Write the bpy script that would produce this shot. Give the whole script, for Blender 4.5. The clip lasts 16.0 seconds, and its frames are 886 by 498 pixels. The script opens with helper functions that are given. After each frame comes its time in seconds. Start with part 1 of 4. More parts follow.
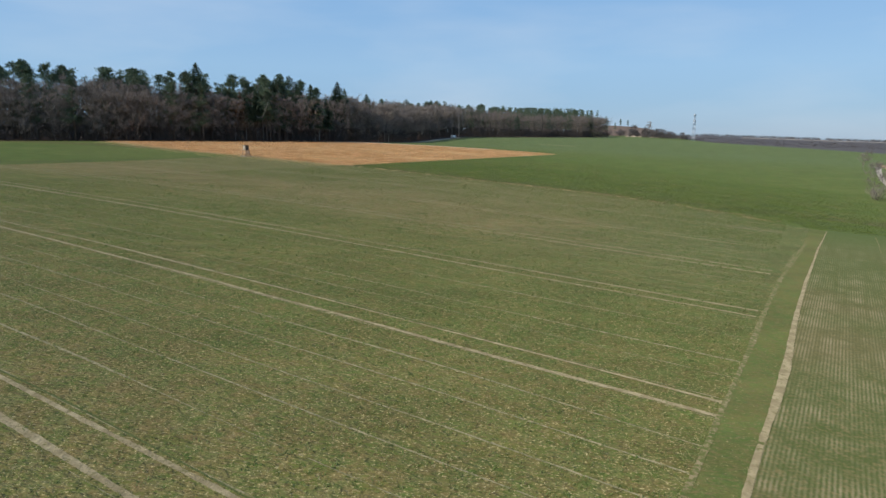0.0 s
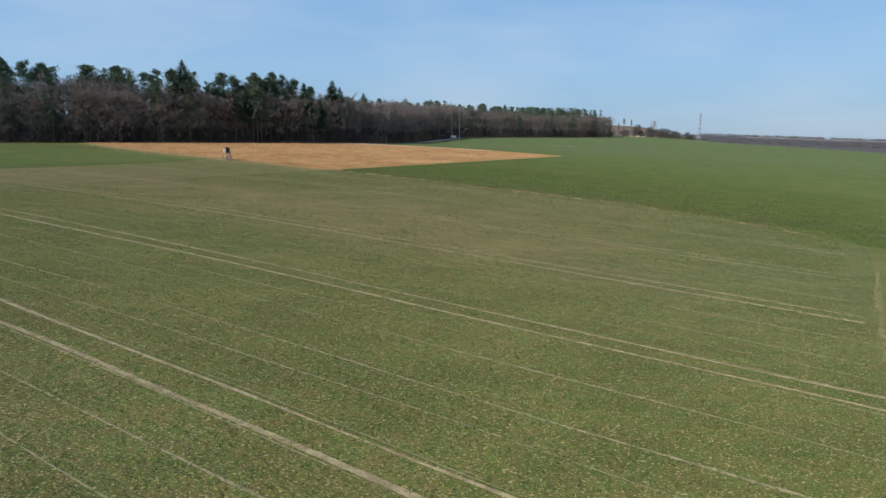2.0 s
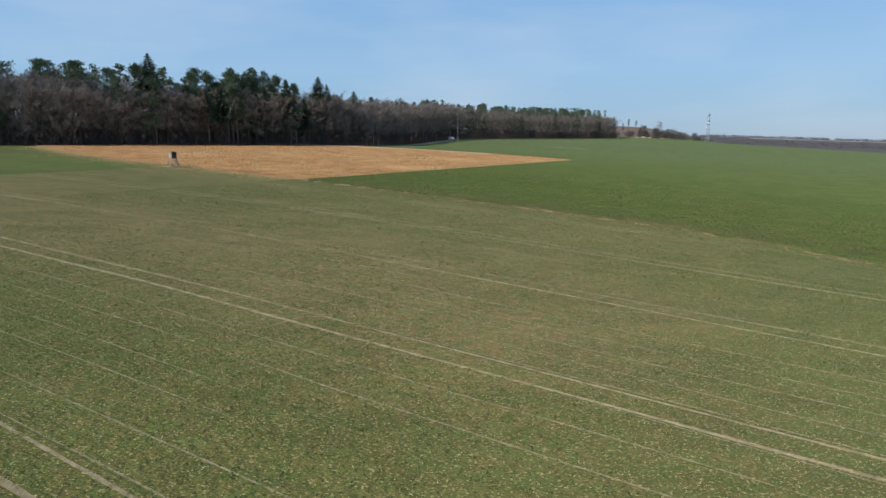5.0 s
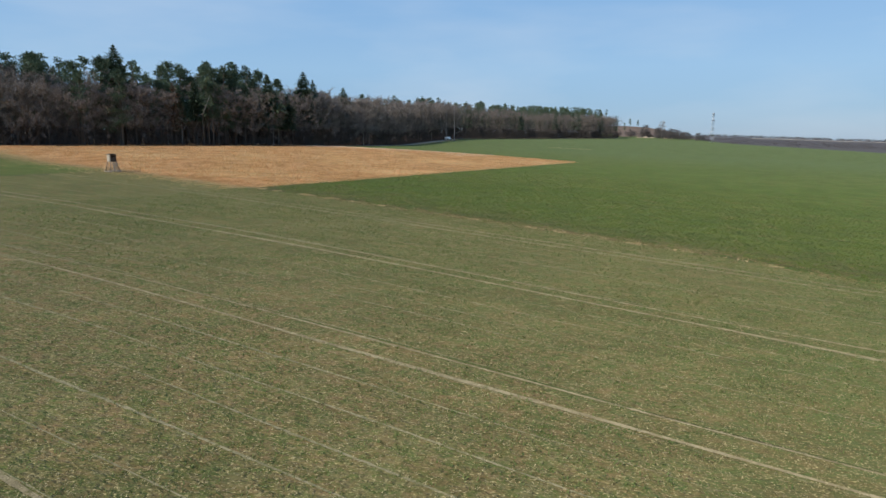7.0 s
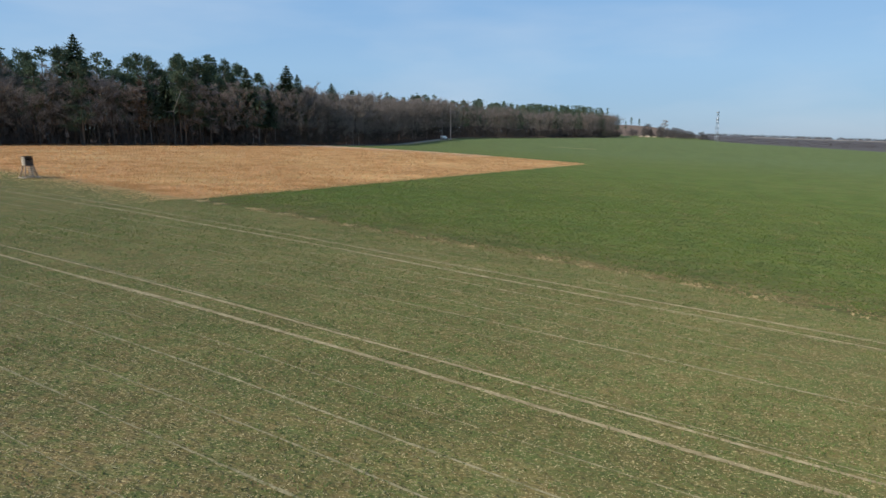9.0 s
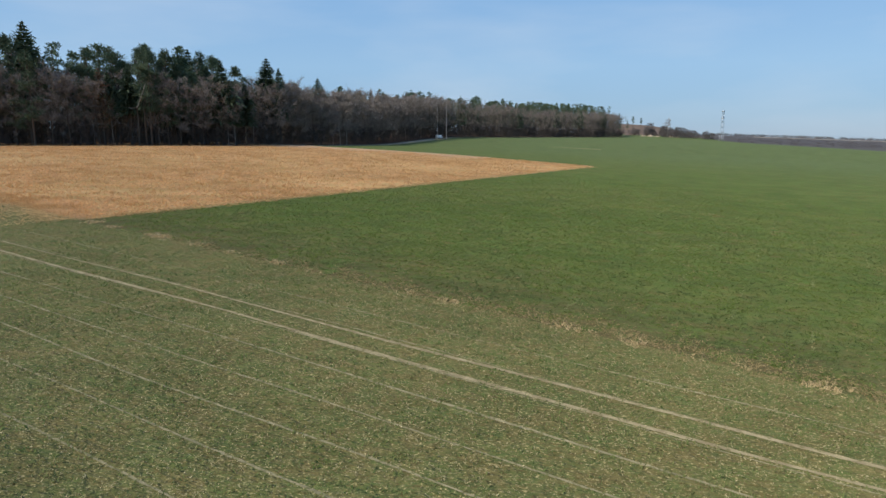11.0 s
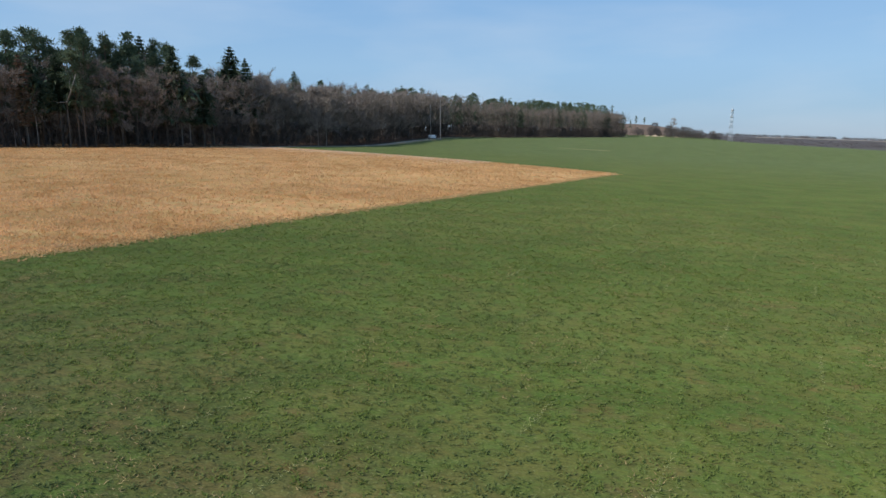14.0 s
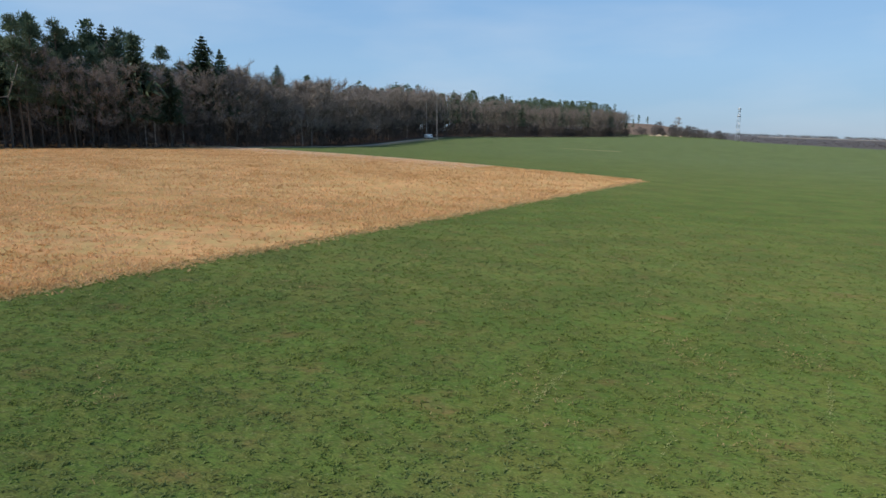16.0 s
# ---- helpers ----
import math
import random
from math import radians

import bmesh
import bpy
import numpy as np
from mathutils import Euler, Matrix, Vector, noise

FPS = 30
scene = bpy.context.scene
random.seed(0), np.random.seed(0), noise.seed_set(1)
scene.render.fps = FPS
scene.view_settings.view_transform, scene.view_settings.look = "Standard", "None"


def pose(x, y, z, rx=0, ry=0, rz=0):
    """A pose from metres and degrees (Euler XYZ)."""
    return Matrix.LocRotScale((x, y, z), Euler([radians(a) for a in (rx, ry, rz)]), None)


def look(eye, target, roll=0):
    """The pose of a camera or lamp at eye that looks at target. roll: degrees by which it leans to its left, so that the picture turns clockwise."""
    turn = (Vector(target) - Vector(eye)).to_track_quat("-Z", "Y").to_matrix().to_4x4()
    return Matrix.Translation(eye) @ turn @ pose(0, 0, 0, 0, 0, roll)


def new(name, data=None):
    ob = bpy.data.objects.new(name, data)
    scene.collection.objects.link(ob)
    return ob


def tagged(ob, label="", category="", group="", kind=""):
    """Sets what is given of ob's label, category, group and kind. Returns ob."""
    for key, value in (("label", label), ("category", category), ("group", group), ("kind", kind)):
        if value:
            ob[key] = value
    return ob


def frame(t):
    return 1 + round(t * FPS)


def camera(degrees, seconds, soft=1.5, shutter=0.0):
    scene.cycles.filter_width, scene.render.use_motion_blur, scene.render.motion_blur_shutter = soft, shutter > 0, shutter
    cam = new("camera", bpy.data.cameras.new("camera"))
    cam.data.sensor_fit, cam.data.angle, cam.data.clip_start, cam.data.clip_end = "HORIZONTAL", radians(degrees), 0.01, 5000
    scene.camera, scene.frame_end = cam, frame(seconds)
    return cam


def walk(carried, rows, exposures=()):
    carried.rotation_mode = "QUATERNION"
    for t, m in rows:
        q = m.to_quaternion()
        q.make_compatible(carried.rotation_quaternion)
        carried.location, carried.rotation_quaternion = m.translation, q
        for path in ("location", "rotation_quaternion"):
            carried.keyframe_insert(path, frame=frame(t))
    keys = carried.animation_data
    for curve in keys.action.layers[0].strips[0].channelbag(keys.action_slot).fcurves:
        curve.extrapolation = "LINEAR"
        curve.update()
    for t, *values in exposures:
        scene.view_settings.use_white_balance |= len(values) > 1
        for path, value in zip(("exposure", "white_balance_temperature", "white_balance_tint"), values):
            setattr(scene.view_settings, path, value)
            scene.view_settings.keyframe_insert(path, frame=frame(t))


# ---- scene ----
# Camera: a drone gliding low over the fields. Seconds, x, y, z, yaw, pitch, roll.
cam = camera(70.76, 16.0)
PATH = [
    (0.0, -0.37, 0.76, 12.62, 0.10, -10.40, -0.10),
    (0.5, -0.14, 4.11, 12.70, 0.15, -10.40, -0.06),
    (1.0, 0.08, 7.68, 12.79, 0.19, -10.40, -0.03),
    (1.5, 0.31, 11.46, 12.88, 0.21, -10.40, -0.02),
    (2.0, 0.58, 15.42, 12.96, 0.23, -10.41, -0.01),
    (2.5, 0.82, 19.43, 12.97, 0.26, -10.39, 0.01),
    (3.0, 1.12, 24.05, 13.03, 0.27, -10.38, 0.03),
    (3.5, 1.48, 28.85, 13.04, 0.29, -10.34, 0.05),
    (4.0, 1.84, 33.84, 13.01, 0.31, -10.31, 0.06),
    (6.5, 4.17, 59.93, 12.95, 0.21, -10.29, 0.04),
    (7.0, 4.59, 65.37, 12.92, 0.18, -10.32, 0.01),
    (7.5, 4.94, 70.92, 12.85, 0.15, -10.35, 0.01),
    (8.0, 5.27, 76.21, 12.85, 0.10, -10.37, 0.01),
    (8.5, 5.57, 81.22, 12.84, 0.05, -10.39, 0.01),
    (9.0, 5.94, 86.46, 12.81, 0.01, -10.40, -0.01),
    (11.5, 8.45, 113.04, 12.61, -0.12, -10.45, -0.01),
    (12.0, 8.88, 118.36, 12.56, -0.15, -10.43, 0.01),
    (12.5, 9.28, 123.76, 12.47, -0.18, -10.41, 0.02),
    (13.0, 9.66, 129.43, 12.45, -0.21, -10.43, 0.03),
    (13.5, 10.00, 134.86, 12.43, -0.24, -10.42, 0.02),
    (14.0, 10.29, 140.17, 12.44, -0.28, -10.43, 0.00),
    (14.5, 10.58, 145.16, 12.41, -0.29, -10.43, -0.01),
    (15.0, 10.86, 150.39, 12.39, -0.31, -10.44, -0.02),
    (15.5, 11.13, 155.59, 12.37, -0.33, -10.44, -0.03),
    (16.0, 11.42, 160.93, 12.36, -0.37, -10.47, -0.02),
]
walk(cam, [(t, pose(x, y, z, 90 + pitch, roll, yaw)) for t, x, y, z, yaw, pitch, roll in PATH])

# World and sun
ELEVATION, AZIMUTH = radians(41), math.atan2(-0.90, -0.44)
world = bpy.data.worlds.new("sky")
scene.world = world
world.use_nodes = True
wn, wl = world.node_tree.nodes, world.node_tree.links
sky = wn.new("ShaderNodeTexSky")
sky.sky_type, sky.sun_disc = "NISHITA", False
sky.sun_elevation, sky.sun_rotation = ELEVATION, AZIMUTH
sky.air_density, sky.dust_density, sky.ozone_density = 1.0, 0.0, 2.5
sky.altitude = 400


def world_node(kind, *links):
    node = wn.new(kind)
    for socket, source in links:
        wl.new(source, node.inputs[socket])
    return node


# Clear spring sky, paler towards the horizon, with thin high veils
way = wn.new("ShaderNodeTexCoord").outputs["Generated"]
height = world_node("ShaderNodeSeparateXYZ", (0, way)).outputs[2]
tone = world_node("ShaderNodeValToRGB", (0, height))
tone.color_ramp.elements[0].position, tone.color_ramp.elements[0].color = 0.0, (0.212, 0.398, 0.645, 1)
tone.color_ramp.elements[1].position, tone.color_ramp.elements[1].color = 0.9, (0.10, 0.23, 0.55, 1)
for at, colour in ((0.10, (0.312, 0.530, 0.800, 1)), (0.26, (0.245, 0.475, 0.82, 1))):
    tone.color_ramp.elements.new(at).color = colour
faint = wn.new("ShaderNodeMix")
faint.data_type, faint.blend_type = "RGBA", "MULTIPLY"
faint.inputs[0].default_value = 1.0
faint.inputs[7].default_value = (0.10, 0.10, 0.10, 1)
wl.new(sky.outputs[0], faint.inputs[6])
blend = wn.new("ShaderNodeMix")
blend.data_type = "RGBA"
blend.inputs[0].default_value = 0.78
wl.new(faint.outputs[2], blend.inputs[6])
wl.new(tone.outputs[0], blend.inputs[7])
squash = world_node("ShaderNodeMapping", (0, way))
squash.inputs["Scale"].default_value, squash.inputs["Rotation"].default_value = (1.2, 1.2, 5.0), (0.0, 0.25, 0.4)
veil = world_node("ShaderNodeTexNoise", (0, squash.outputs[0]))
veil.inputs["Scale"].default_value, veil.inputs["Detail"].default_value = 2.2, 5.0
thin = world_node("ShaderNodeMapRange", (0, veil.outputs[0]))
thin.inputs[1].default_value, thin.inputs[2].default_value, thin.inputs[4].default_value = 0.45, 0.85, 0.35
cloud = wn.new("ShaderNodeMix")
cloud.data_type = "RGBA"
cloud.inputs[7].default_value = (0.72, 0.78, 0.85, 1)
wl.new(thin.outputs[0], cloud.inputs[0])
wl.new(blend.outputs[2], cloud.inputs[6])
wl.new(cloud.outputs[2], wn["Background"].inputs[0])
wn["Background"].inputs[1].default_value = 1.0
sun = new("sun", bpy.data.lights.new("sun", "SUN"))
sun.data.energy, sun.data.angle, sun.data.color = 4.6, radians(0.53), (1.0, 0.93, 0.82)
to_sun = Vector((math.sin(AZIMUTH) * math.cos(ELEVATION), math.cos(AZIMUTH) * math.cos(ELEVATION), math.sin(ELEVATION)))
sun.matrix_world = look(to_sun * 400, (0, 0, 0))
scene.view_settings.exposure = 0.0

# ---- materials ----


def ramp_mix(nt, factor, a, b):
    m = nt.nodes.new("ShaderNodeMix")
    m.data_type = "RGBA"
    for sock, v in ((m.inputs[0], factor), (m.inputs[6], a), (m.inputs[7], b)):
        if isinstance(v, bpy.types.NodeSocket):
            nt.links.new(v, sock)
        elif isinstance(v, tuple):
            sock.default_value = (*v, 1)
        else:
            sock.default_value = v
    return m.outputs[2]


def noise_factor(nt, vec, scale, lo, hi, detail=3.0, stretch=None, rough=0.55):
    if stretch:
        mp = nt.nodes.new("ShaderNodeMapping")
        mp.inputs["Scale"].default_value = stretch[:3]
        mp.inputs["Rotation"].default_value = (0, 0, radians(stretch[3]) if len(stretch) > 3 else 0)
        nt.links.new(vec, mp.inputs[0])
        vec = mp.outputs[0]
    n = nt.nodes.new("ShaderNodeTexNoise")
    n.inputs["Scale"].default_value, n.inputs["Detail"].default_value, n.inputs["Roughness"].default_value = scale, detail, rough
    nt.links.new(vec, n.inputs["Vector"])
    r = nt.nodes.new("ShaderNodeMapRange")
    r.interpolation_type = "SMOOTHSTEP"
    r.inputs[1].default_value, r.inputs[2].default_value = lo, hi
    nt.links.new(n.outputs[0], r.inputs[0])
    return r.outputs[0]


def blank(name, rough=0.9, spec=0.2):
    m = bpy.data.materials.new(name)
    m.use_nodes = True
    bsdf = m.node_tree.nodes["Principled BSDF"]
    bsdf.inputs["Roughness"].default_value = rough
    bsdf.inputs["Specular IOR Level"].default_value = spec
    bsdf.inputs["Diffuse Roughness"].default_value = 0.45 if rough > 0.75 else 0.0
    return m, m.node_tree, bsdf


def coords(nt):
    return nt.nodes.new("ShaderNodeTexCoord").outputs["Object"]


def bumped(nt, bsdf, height, strength, distance):
    b = nt.nodes.new("ShaderNodeBump")
    b.inputs["Strength"].default_value, b.inputs["Distance"].default_value = strength, distance
    nt.links.new(height, b.inputs["Height"])
    nt.links.new(b.outputs[0], bsdf.inputs["Normal"])


def field_material(name, green, green2, soil, straw, soil_at, patch=(0.40, 0.60), speck=5.0, relief=0.6, thin=None, fleck=0.58, border=False):
    """Young crop over soil: fine speckle of plants, straw bits, and wide uneven patches."""
    m, nt, bsdf = blank(name, 0.95, 0.1)
    v = coords(nt)
    wide = noise_factor(nt, v, 0.035, patch[0], patch[1], 4, (0.55, 1.3, 1, 30))
    mid = noise_factor(nt, v, 0.30, 0.32, 0.68, 4, (0.5, 1.1, 1))
    fine = noise_factor(nt, v, speck, soil_at - 0.12, soil_at + 0.14, 4, (0.55, 1.1, 1), 0.7)
    lumps = noise_factor(nt, v, speck * 0.62, 0.30, 0.70, 3, (0.55, 1.1, 1), 0.65)
    bits = noise_factor(nt, v, speck * 1.8, fleck, fleck + 0.16, 3, (0.75, 1.0, 1), 0.7)
    tint = noise_factor(nt, v, 0.9, 0.35, 0.65, 3)
    c = ramp_mix(nt, wide, green, green2)
    if thin:
        # Thinner, browner stand of plants over part of the field
        along = nt.nodes.new("ShaderNodeVectorMath")
        along.operation = "DOT_PRODUCT"
        along.inputs[1].default_value = (0.5045, 0.8634, 0)
        nt.links.new(v, along.inputs[0])
        r = nt.nodes.new("ShaderNodeMapRange")
        r.interpolation_type = "SMOOTHSTEP"
        r.inputs[1].default_value, r.inputs[2].default_value, r.inputs[4].default_value = thin[0], thin[1], 0.7
        nt.links.new(along.outputs["Value"], r.inputs[0])
        c = ramp_mix(nt, r.outputs[0], c, thin[2])
        # Brown gaps a stride wide, fewer where the stand is better
        q = nt.nodes.new("ShaderNodeMapRange")
        q.inputs[1].default_value, q.inputs[2].default_value, q.inputs[3].default_value, q.inputs[4].default_value = 6, 40, 0.75, 0.22
        nt.links.new(along.outputs["Value"], q.inputs[0])
        gap = nt.nodes.new("ShaderNodeMath")
        gap.operation = "MULTIPLY"
        nt.links.new(noise_factor(nt, v, 2.6, 0.34, 0.62, 5, (0.6, 1.0, 1), 0.75), gap.inputs[0])
        back = nt.nodes.new("ShaderNodeMapRange")
        back.inputs[1].default_value, back.inputs[2].default_value, back.inputs[4].default_value = 56, 70, 0.72
        nt.links.new(along.outputs["Value"], back.inputs[0])
        share = nt.nodes.new("ShaderNodeMath")
        nt.links.new(q.outputs[0], share.inputs[0])
        late = nt.nodes.new("ShaderNodeMapRange")
        late.inputs[1].default_value, late.inputs[2].default_value, late.inputs[3].default_value, late.inputs[4].default_value = 82, 98, 1.0, 0.22
        nt.links.new(along.outputs["Value"], late.inputs[0])
        worse = nt.nodes.new("ShaderNodeMath")
        worse.operation = "MULTIPLY"
        nt.links.new(back.outputs[0], worse.inputs[0])
        nt.links.new(late.outputs[0], worse.inputs[1])
        nt.links.new(worse.outputs[0], share.inputs[1])
        nt.links.new(share.outputs[0], gap.inputs[1])
        c = ramp_mix(nt, gap.outputs[0], c, (0.218, 0.168, 0.078))
        # Lusher again towards the headland corner
        lush = []
        for way, lo, hi in (((0.5045, 0.8634, 0), 25, 80), ((0.8634, -0.5045, 0), -42, -8)):
            dot = nt.nodes.new("ShaderNodeVectorMath")
            dot.operation = "DOT_PRODUCT"
            dot.inputs[1].default_value = way
            nt.links.new(v, dot.inputs[0])
            q = nt.nodes.new("ShaderNodeMapRange")
            q.interpolation_type = "SMOOTHSTEP"
            q.inputs[1].default_value, q.inputs[2].default_value = lo, hi
            nt.links.new(dot.outputs["Value"], q.inputs[0])
            lush.append(q.outputs[0])
        both = nt.nodes.new("ShaderNodeMath")
        both.operation = "MULTIPLY"
        nt.links.new(lush[0], both.inputs[0])
        nt.links.new(lush[1], both.inputs[1])
        c = ramp_mix(nt, both.outputs[0], c, (0.094, 0.124, 0.040))
    if border:
        # Poor brownish growth along the border with the thin crop
        along = nt.nodes.new("ShaderNodeVectorMath")
        along.operation = "DOT_PRODUCT"
        along.inputs[1].default_value = (0.5045, 0.8634, 0)
        nt.links.new(v, along.inputs[0])
        near = []
        for lo, hi in ((128.5, 130.5), (147, 131)):
            q = nt.nodes.new("ShaderNodeMapRange")
            q.inputs[1].default_value, q.inputs[2].default_value = lo, hi
            nt.links.new(along.outputs["Value"], q.inputs[0])
            near.append(q.outputs[0])
        f = noise_factor(nt, v, 0.9, 0.32, 0.56, 5, (0.6, 1.0, 1), 0.7)
        for k in near:
            mul = nt.nodes.new("ShaderNodeMath")
            mul.operation = "MULTIPLY"
            nt.links.new(f, mul.inputs[0])
            nt.links.new(k, mul.inputs[1])
            f = mul.outputs[0]
        c = ramp_mix(nt, f, c, (0.106, 0.094, 0.040))
        # Small brown gaps all over, then distance haze painted in far up the slope
        thin_spots = nt.nodes.new("ShaderNodeMath")
        thin_spots.operation = "MULTIPLY"
        thin_spots.inputs[1].default_value = 0.72
        nt.links.new(noise_factor(nt, v, 0.55, 0.54, 0.72, 5, (0.6, 1.0, 1), 0.65), thin_spots.inputs[0])
        c = ramp_mix(nt, thin_spots.outputs[0], c, (0.142, 0.112, 0.044))
        # Aerial haze put into the colour: bluer, paler green with distance
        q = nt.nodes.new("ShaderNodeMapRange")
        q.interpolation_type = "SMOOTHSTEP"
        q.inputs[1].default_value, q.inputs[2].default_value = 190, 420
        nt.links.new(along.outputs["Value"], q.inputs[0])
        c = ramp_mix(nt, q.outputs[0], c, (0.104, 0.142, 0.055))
    shade = ramp_mix(nt, mid, (0.84, 0.86, 0.84), (1.16, 1.12, 1.10))
    hue = ramp_mix(nt, tint, (0.90, 1.02, 0.95), (1.12, 0.98, 1.02))
    for k in (shade, hue):
        mul = nt.nodes.new("ShaderNodeMix")
        mul.data_type, mul.blend_type = "RGBA", "MULTIPLY"
        mul.inputs[0].default_value = 1.0
        nt.links.new(c, mul.inputs[6])
        nt.links.new(k, mul.inputs[7])
        c = mul.outputs[2]
    c = ramp_mix(nt, fine, c, soil)
    c = ramp_mix(nt, bits, c, straw)
    nt.links.new(c, bsdf.inputs["Base Color"])
    bumped(nt, bsdf, lumps, relief, 0.12)
    return m


def worn_material(name, soil, soil2, green, bare):
    """Trodden earth with plants growing in; bare: how much earth shows."""
    m, nt, bsdf = blank(name, 0.95, 0.1)
    v = coords(nt)
    c = ramp_mix(nt, noise_factor(nt, v, 1.3, 0.35, 0.65, 4), soil, soil2)
    c = ramp_mix(nt, noise_factor(nt, v, 4.5, bare - 0.08, bare + 0.10, 4, None, 0.7), c, green)
    nt.links.new(c, bsdf.inputs["Base Color"])
    bumped(nt, bsdf, noise_factor(nt, v, 5.0, 0.3, 0.7, 3), 0.5, 0.06)
    return m


def island_material(name, a, b, c=None, rough=0.8, spec=0.2, by_object=0.0, thin=0.0):
    """Leaves, needles, blades and twigs: each loose piece takes its own shade."""
    m, nt, bsdf = blank(name, rough, spec)
    geo = nt.nodes.new("ShaderNodeNewGeometry")
    col = ramp_mix(nt, geo.outputs["Random Per Island"], a, b)
    if c:
        n = noise_factor(nt, coords(nt), 0.25, 0.42, 0.62, 2)
        col = ramp_mix(nt, n, col, c)
    if by_object:
        info = nt.nodes.new("ShaderNodeObjectInfo")
        hsv = nt.nodes.new("ShaderNodeHueSaturation")
        mr = nt.nodes.new("ShaderNodeMapRange")
        mr.inputs[3].default_value, mr.inputs[4].default_value = 1 - by_object, 1 + by_object
        nt.links.new(info.outputs["Random"], mr.inputs[0])
        nt.links.new(mr.outputs[0], hsv.inputs["Value"])
        nt.links.new(col, hsv.inputs["Color"])
        col = hsv.outputs[0]
    nt.links.new(col, bsdf.inputs["Base Color"])
    if thin:
        # Light passes through thin leaves
        leaf = nt.nodes.new("ShaderNodeBsdfTranslucent")
        nt.links.new(col, leaf.inputs[0])
        mix = nt.nodes.new("ShaderNodeMixShader")
        mix.inputs[0].default_value = thin
        nt.links.new(bsdf.outputs[0], mix.inputs[1])
        nt.links.new(leaf.outputs[0], mix.inputs[2])
        nt.links.new(mix.outputs[0], nt.nodes["Material Output"].inputs[0])
    return m


def grain_material(name, a, b, scale, rough=0.85, stretch=None, spec=0.2, metal=0.0, bump=0.0):
    m, nt, bsdf = blank(name, rough, spec)
    v = coords(nt)
    f = noise_factor(nt, v, scale, 0.35, 0.65, 4, stretch)
    big = noise_factor(nt, v, scale * 0.12, 0.35, 0.7, 2)
    c = ramp_mix(nt, f, a, b)
    c = ramp_mix(nt, big, c, tuple(0.5 * (p + q) for p, q in zip(a, b)))
    nt.links.new(c, bsdf.inputs["Base Color"])
    bsdf.inputs["Metallic"].default_value = metal
    if bump:
        bumped(nt, bsdf, f, bump, 0.05)
    return m


# Its dark soil speckle paints in the shade of hollows between plants
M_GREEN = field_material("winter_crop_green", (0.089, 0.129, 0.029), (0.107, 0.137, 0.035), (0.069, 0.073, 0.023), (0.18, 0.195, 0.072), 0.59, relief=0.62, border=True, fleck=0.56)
M_NEAR = field_material("thin_crop", (0.089, 0.123, 0.026), (0.113, 0.132, 0.033), (0.134, 0.104, 0.037), (0.47, 0.385, 0.180), 0.58, patch=(0.38, 0.62), relief=0.85, thin=(52, 95, (0.111, 0.128, 0.046)), fleck=0.54, speck=6.0)
M_HEAD = field_material("headland_grass", (0.104, 0.128, 0.036), (0.124, 0.133, 0.045), (0.15, 0.126, 0.05), (0.30, 0.25, 0.12), 0.56)
M_GOLD = field_material("dry_meadow", (0.385, 0.228, 0.090), (0.475, 0.302, 0.134), (0.36, 0.21, 0.080), (0.52, 0.355, 0.172), 0.57, speck=2.4, relief=0.14)
M_PLOUGH = field_material("ploughed", (0.32, 0.22, 0.14), (0.38, 0.27, 0.17), (0.28, 0.19, 0.12), (0.42, 0.32, 0.21), 0.55, speck=2.0)
M_SOIL = worn_material("bare_soil", (0.245, 0.197, 0.107), (0.36, 0.298, 0.17), (0.15, 0.138, 0.052), 0.60)
M_SEAM = worn_material("thin_seam", (0.225, 0.20, 0.108), (0.32, 0.275, 0.155), (0.14, 0.138, 0.05), 0.56)
M_PALELEAF = island_material("pale_leaves", (0.24, 0.27, 0.10), (0.38, 0.38, 0.18), thin=0.3)
M_FAINT = worn_material("overgrown_track", (0.20, 0.165, 0.08), (0.28, 0.225, 0.125), (0.11, 0.125, 0.036), 0.47)
# Dark earth of the furrow, also the painted shade strip beside the farm track
M_FURROWSHADE = grain_material("furrow_and_shade_earth", (0.05, 0.05, 0.025), (0.08, 0.07, 0.04), 1.5, 0.95)
M_LITTER = grain_material("leaf_litter", (0.050, 0.030, 0.020), (0.085, 0.048, 0.030), 0.6, 0.95, bump=0.5)
M_HILL = grain_material("woodland_floor", (0.060, 0.056, 0.056), (0.088, 0.080, 0.078), 0.05, 0.95)
M_GRAVEL = grain_material("gravel", (0.33, 0.29, 0.235), (0.45, 0.40, 0.33), 4.0, 0.95, bump=0.3)
M_BRACKEN = grain_material("bracken", (0.105, 0.075, 0.056), (0.165, 0.12, 0.09), 0.12, 0.95, bump=0.5)
M_HEAP = grain_material("sandy_earth", (0.34, 0.27, 0.19), (0.46, 0.38, 0.28), 1.2, 0.95, bump=0.4)
M_BARK = grain_material("bark", (0.070, 0.058, 0.046), (0.145, 0.12, 0.094), 2.5, 0.9, (6, 6, 1))
M_PALEBARK = grain_material("pale_bark", (0.24, 0.22, 0.19), (0.46, 0.42, 0.37), 1.6, 0.85, (4, 4, 1))
M_PINEBARK = grain_material("pine_bark", (0.09, 0.066, 0.048), (0.17, 0.125, 0.09), 2.0, 0.9, (5, 5, 1))
M_TWIG = island_material("twigs", (0.188, 0.158, 0.135), (0.352, 0.296, 0.252), by_object=0.22)
# Brown twigs with the shade at the wood's foot put into their colour
M_UNDER = island_material("shaded_undergrowth_twigs", (0.050, 0.043, 0.038), (0.108, 0.090, 0.076))
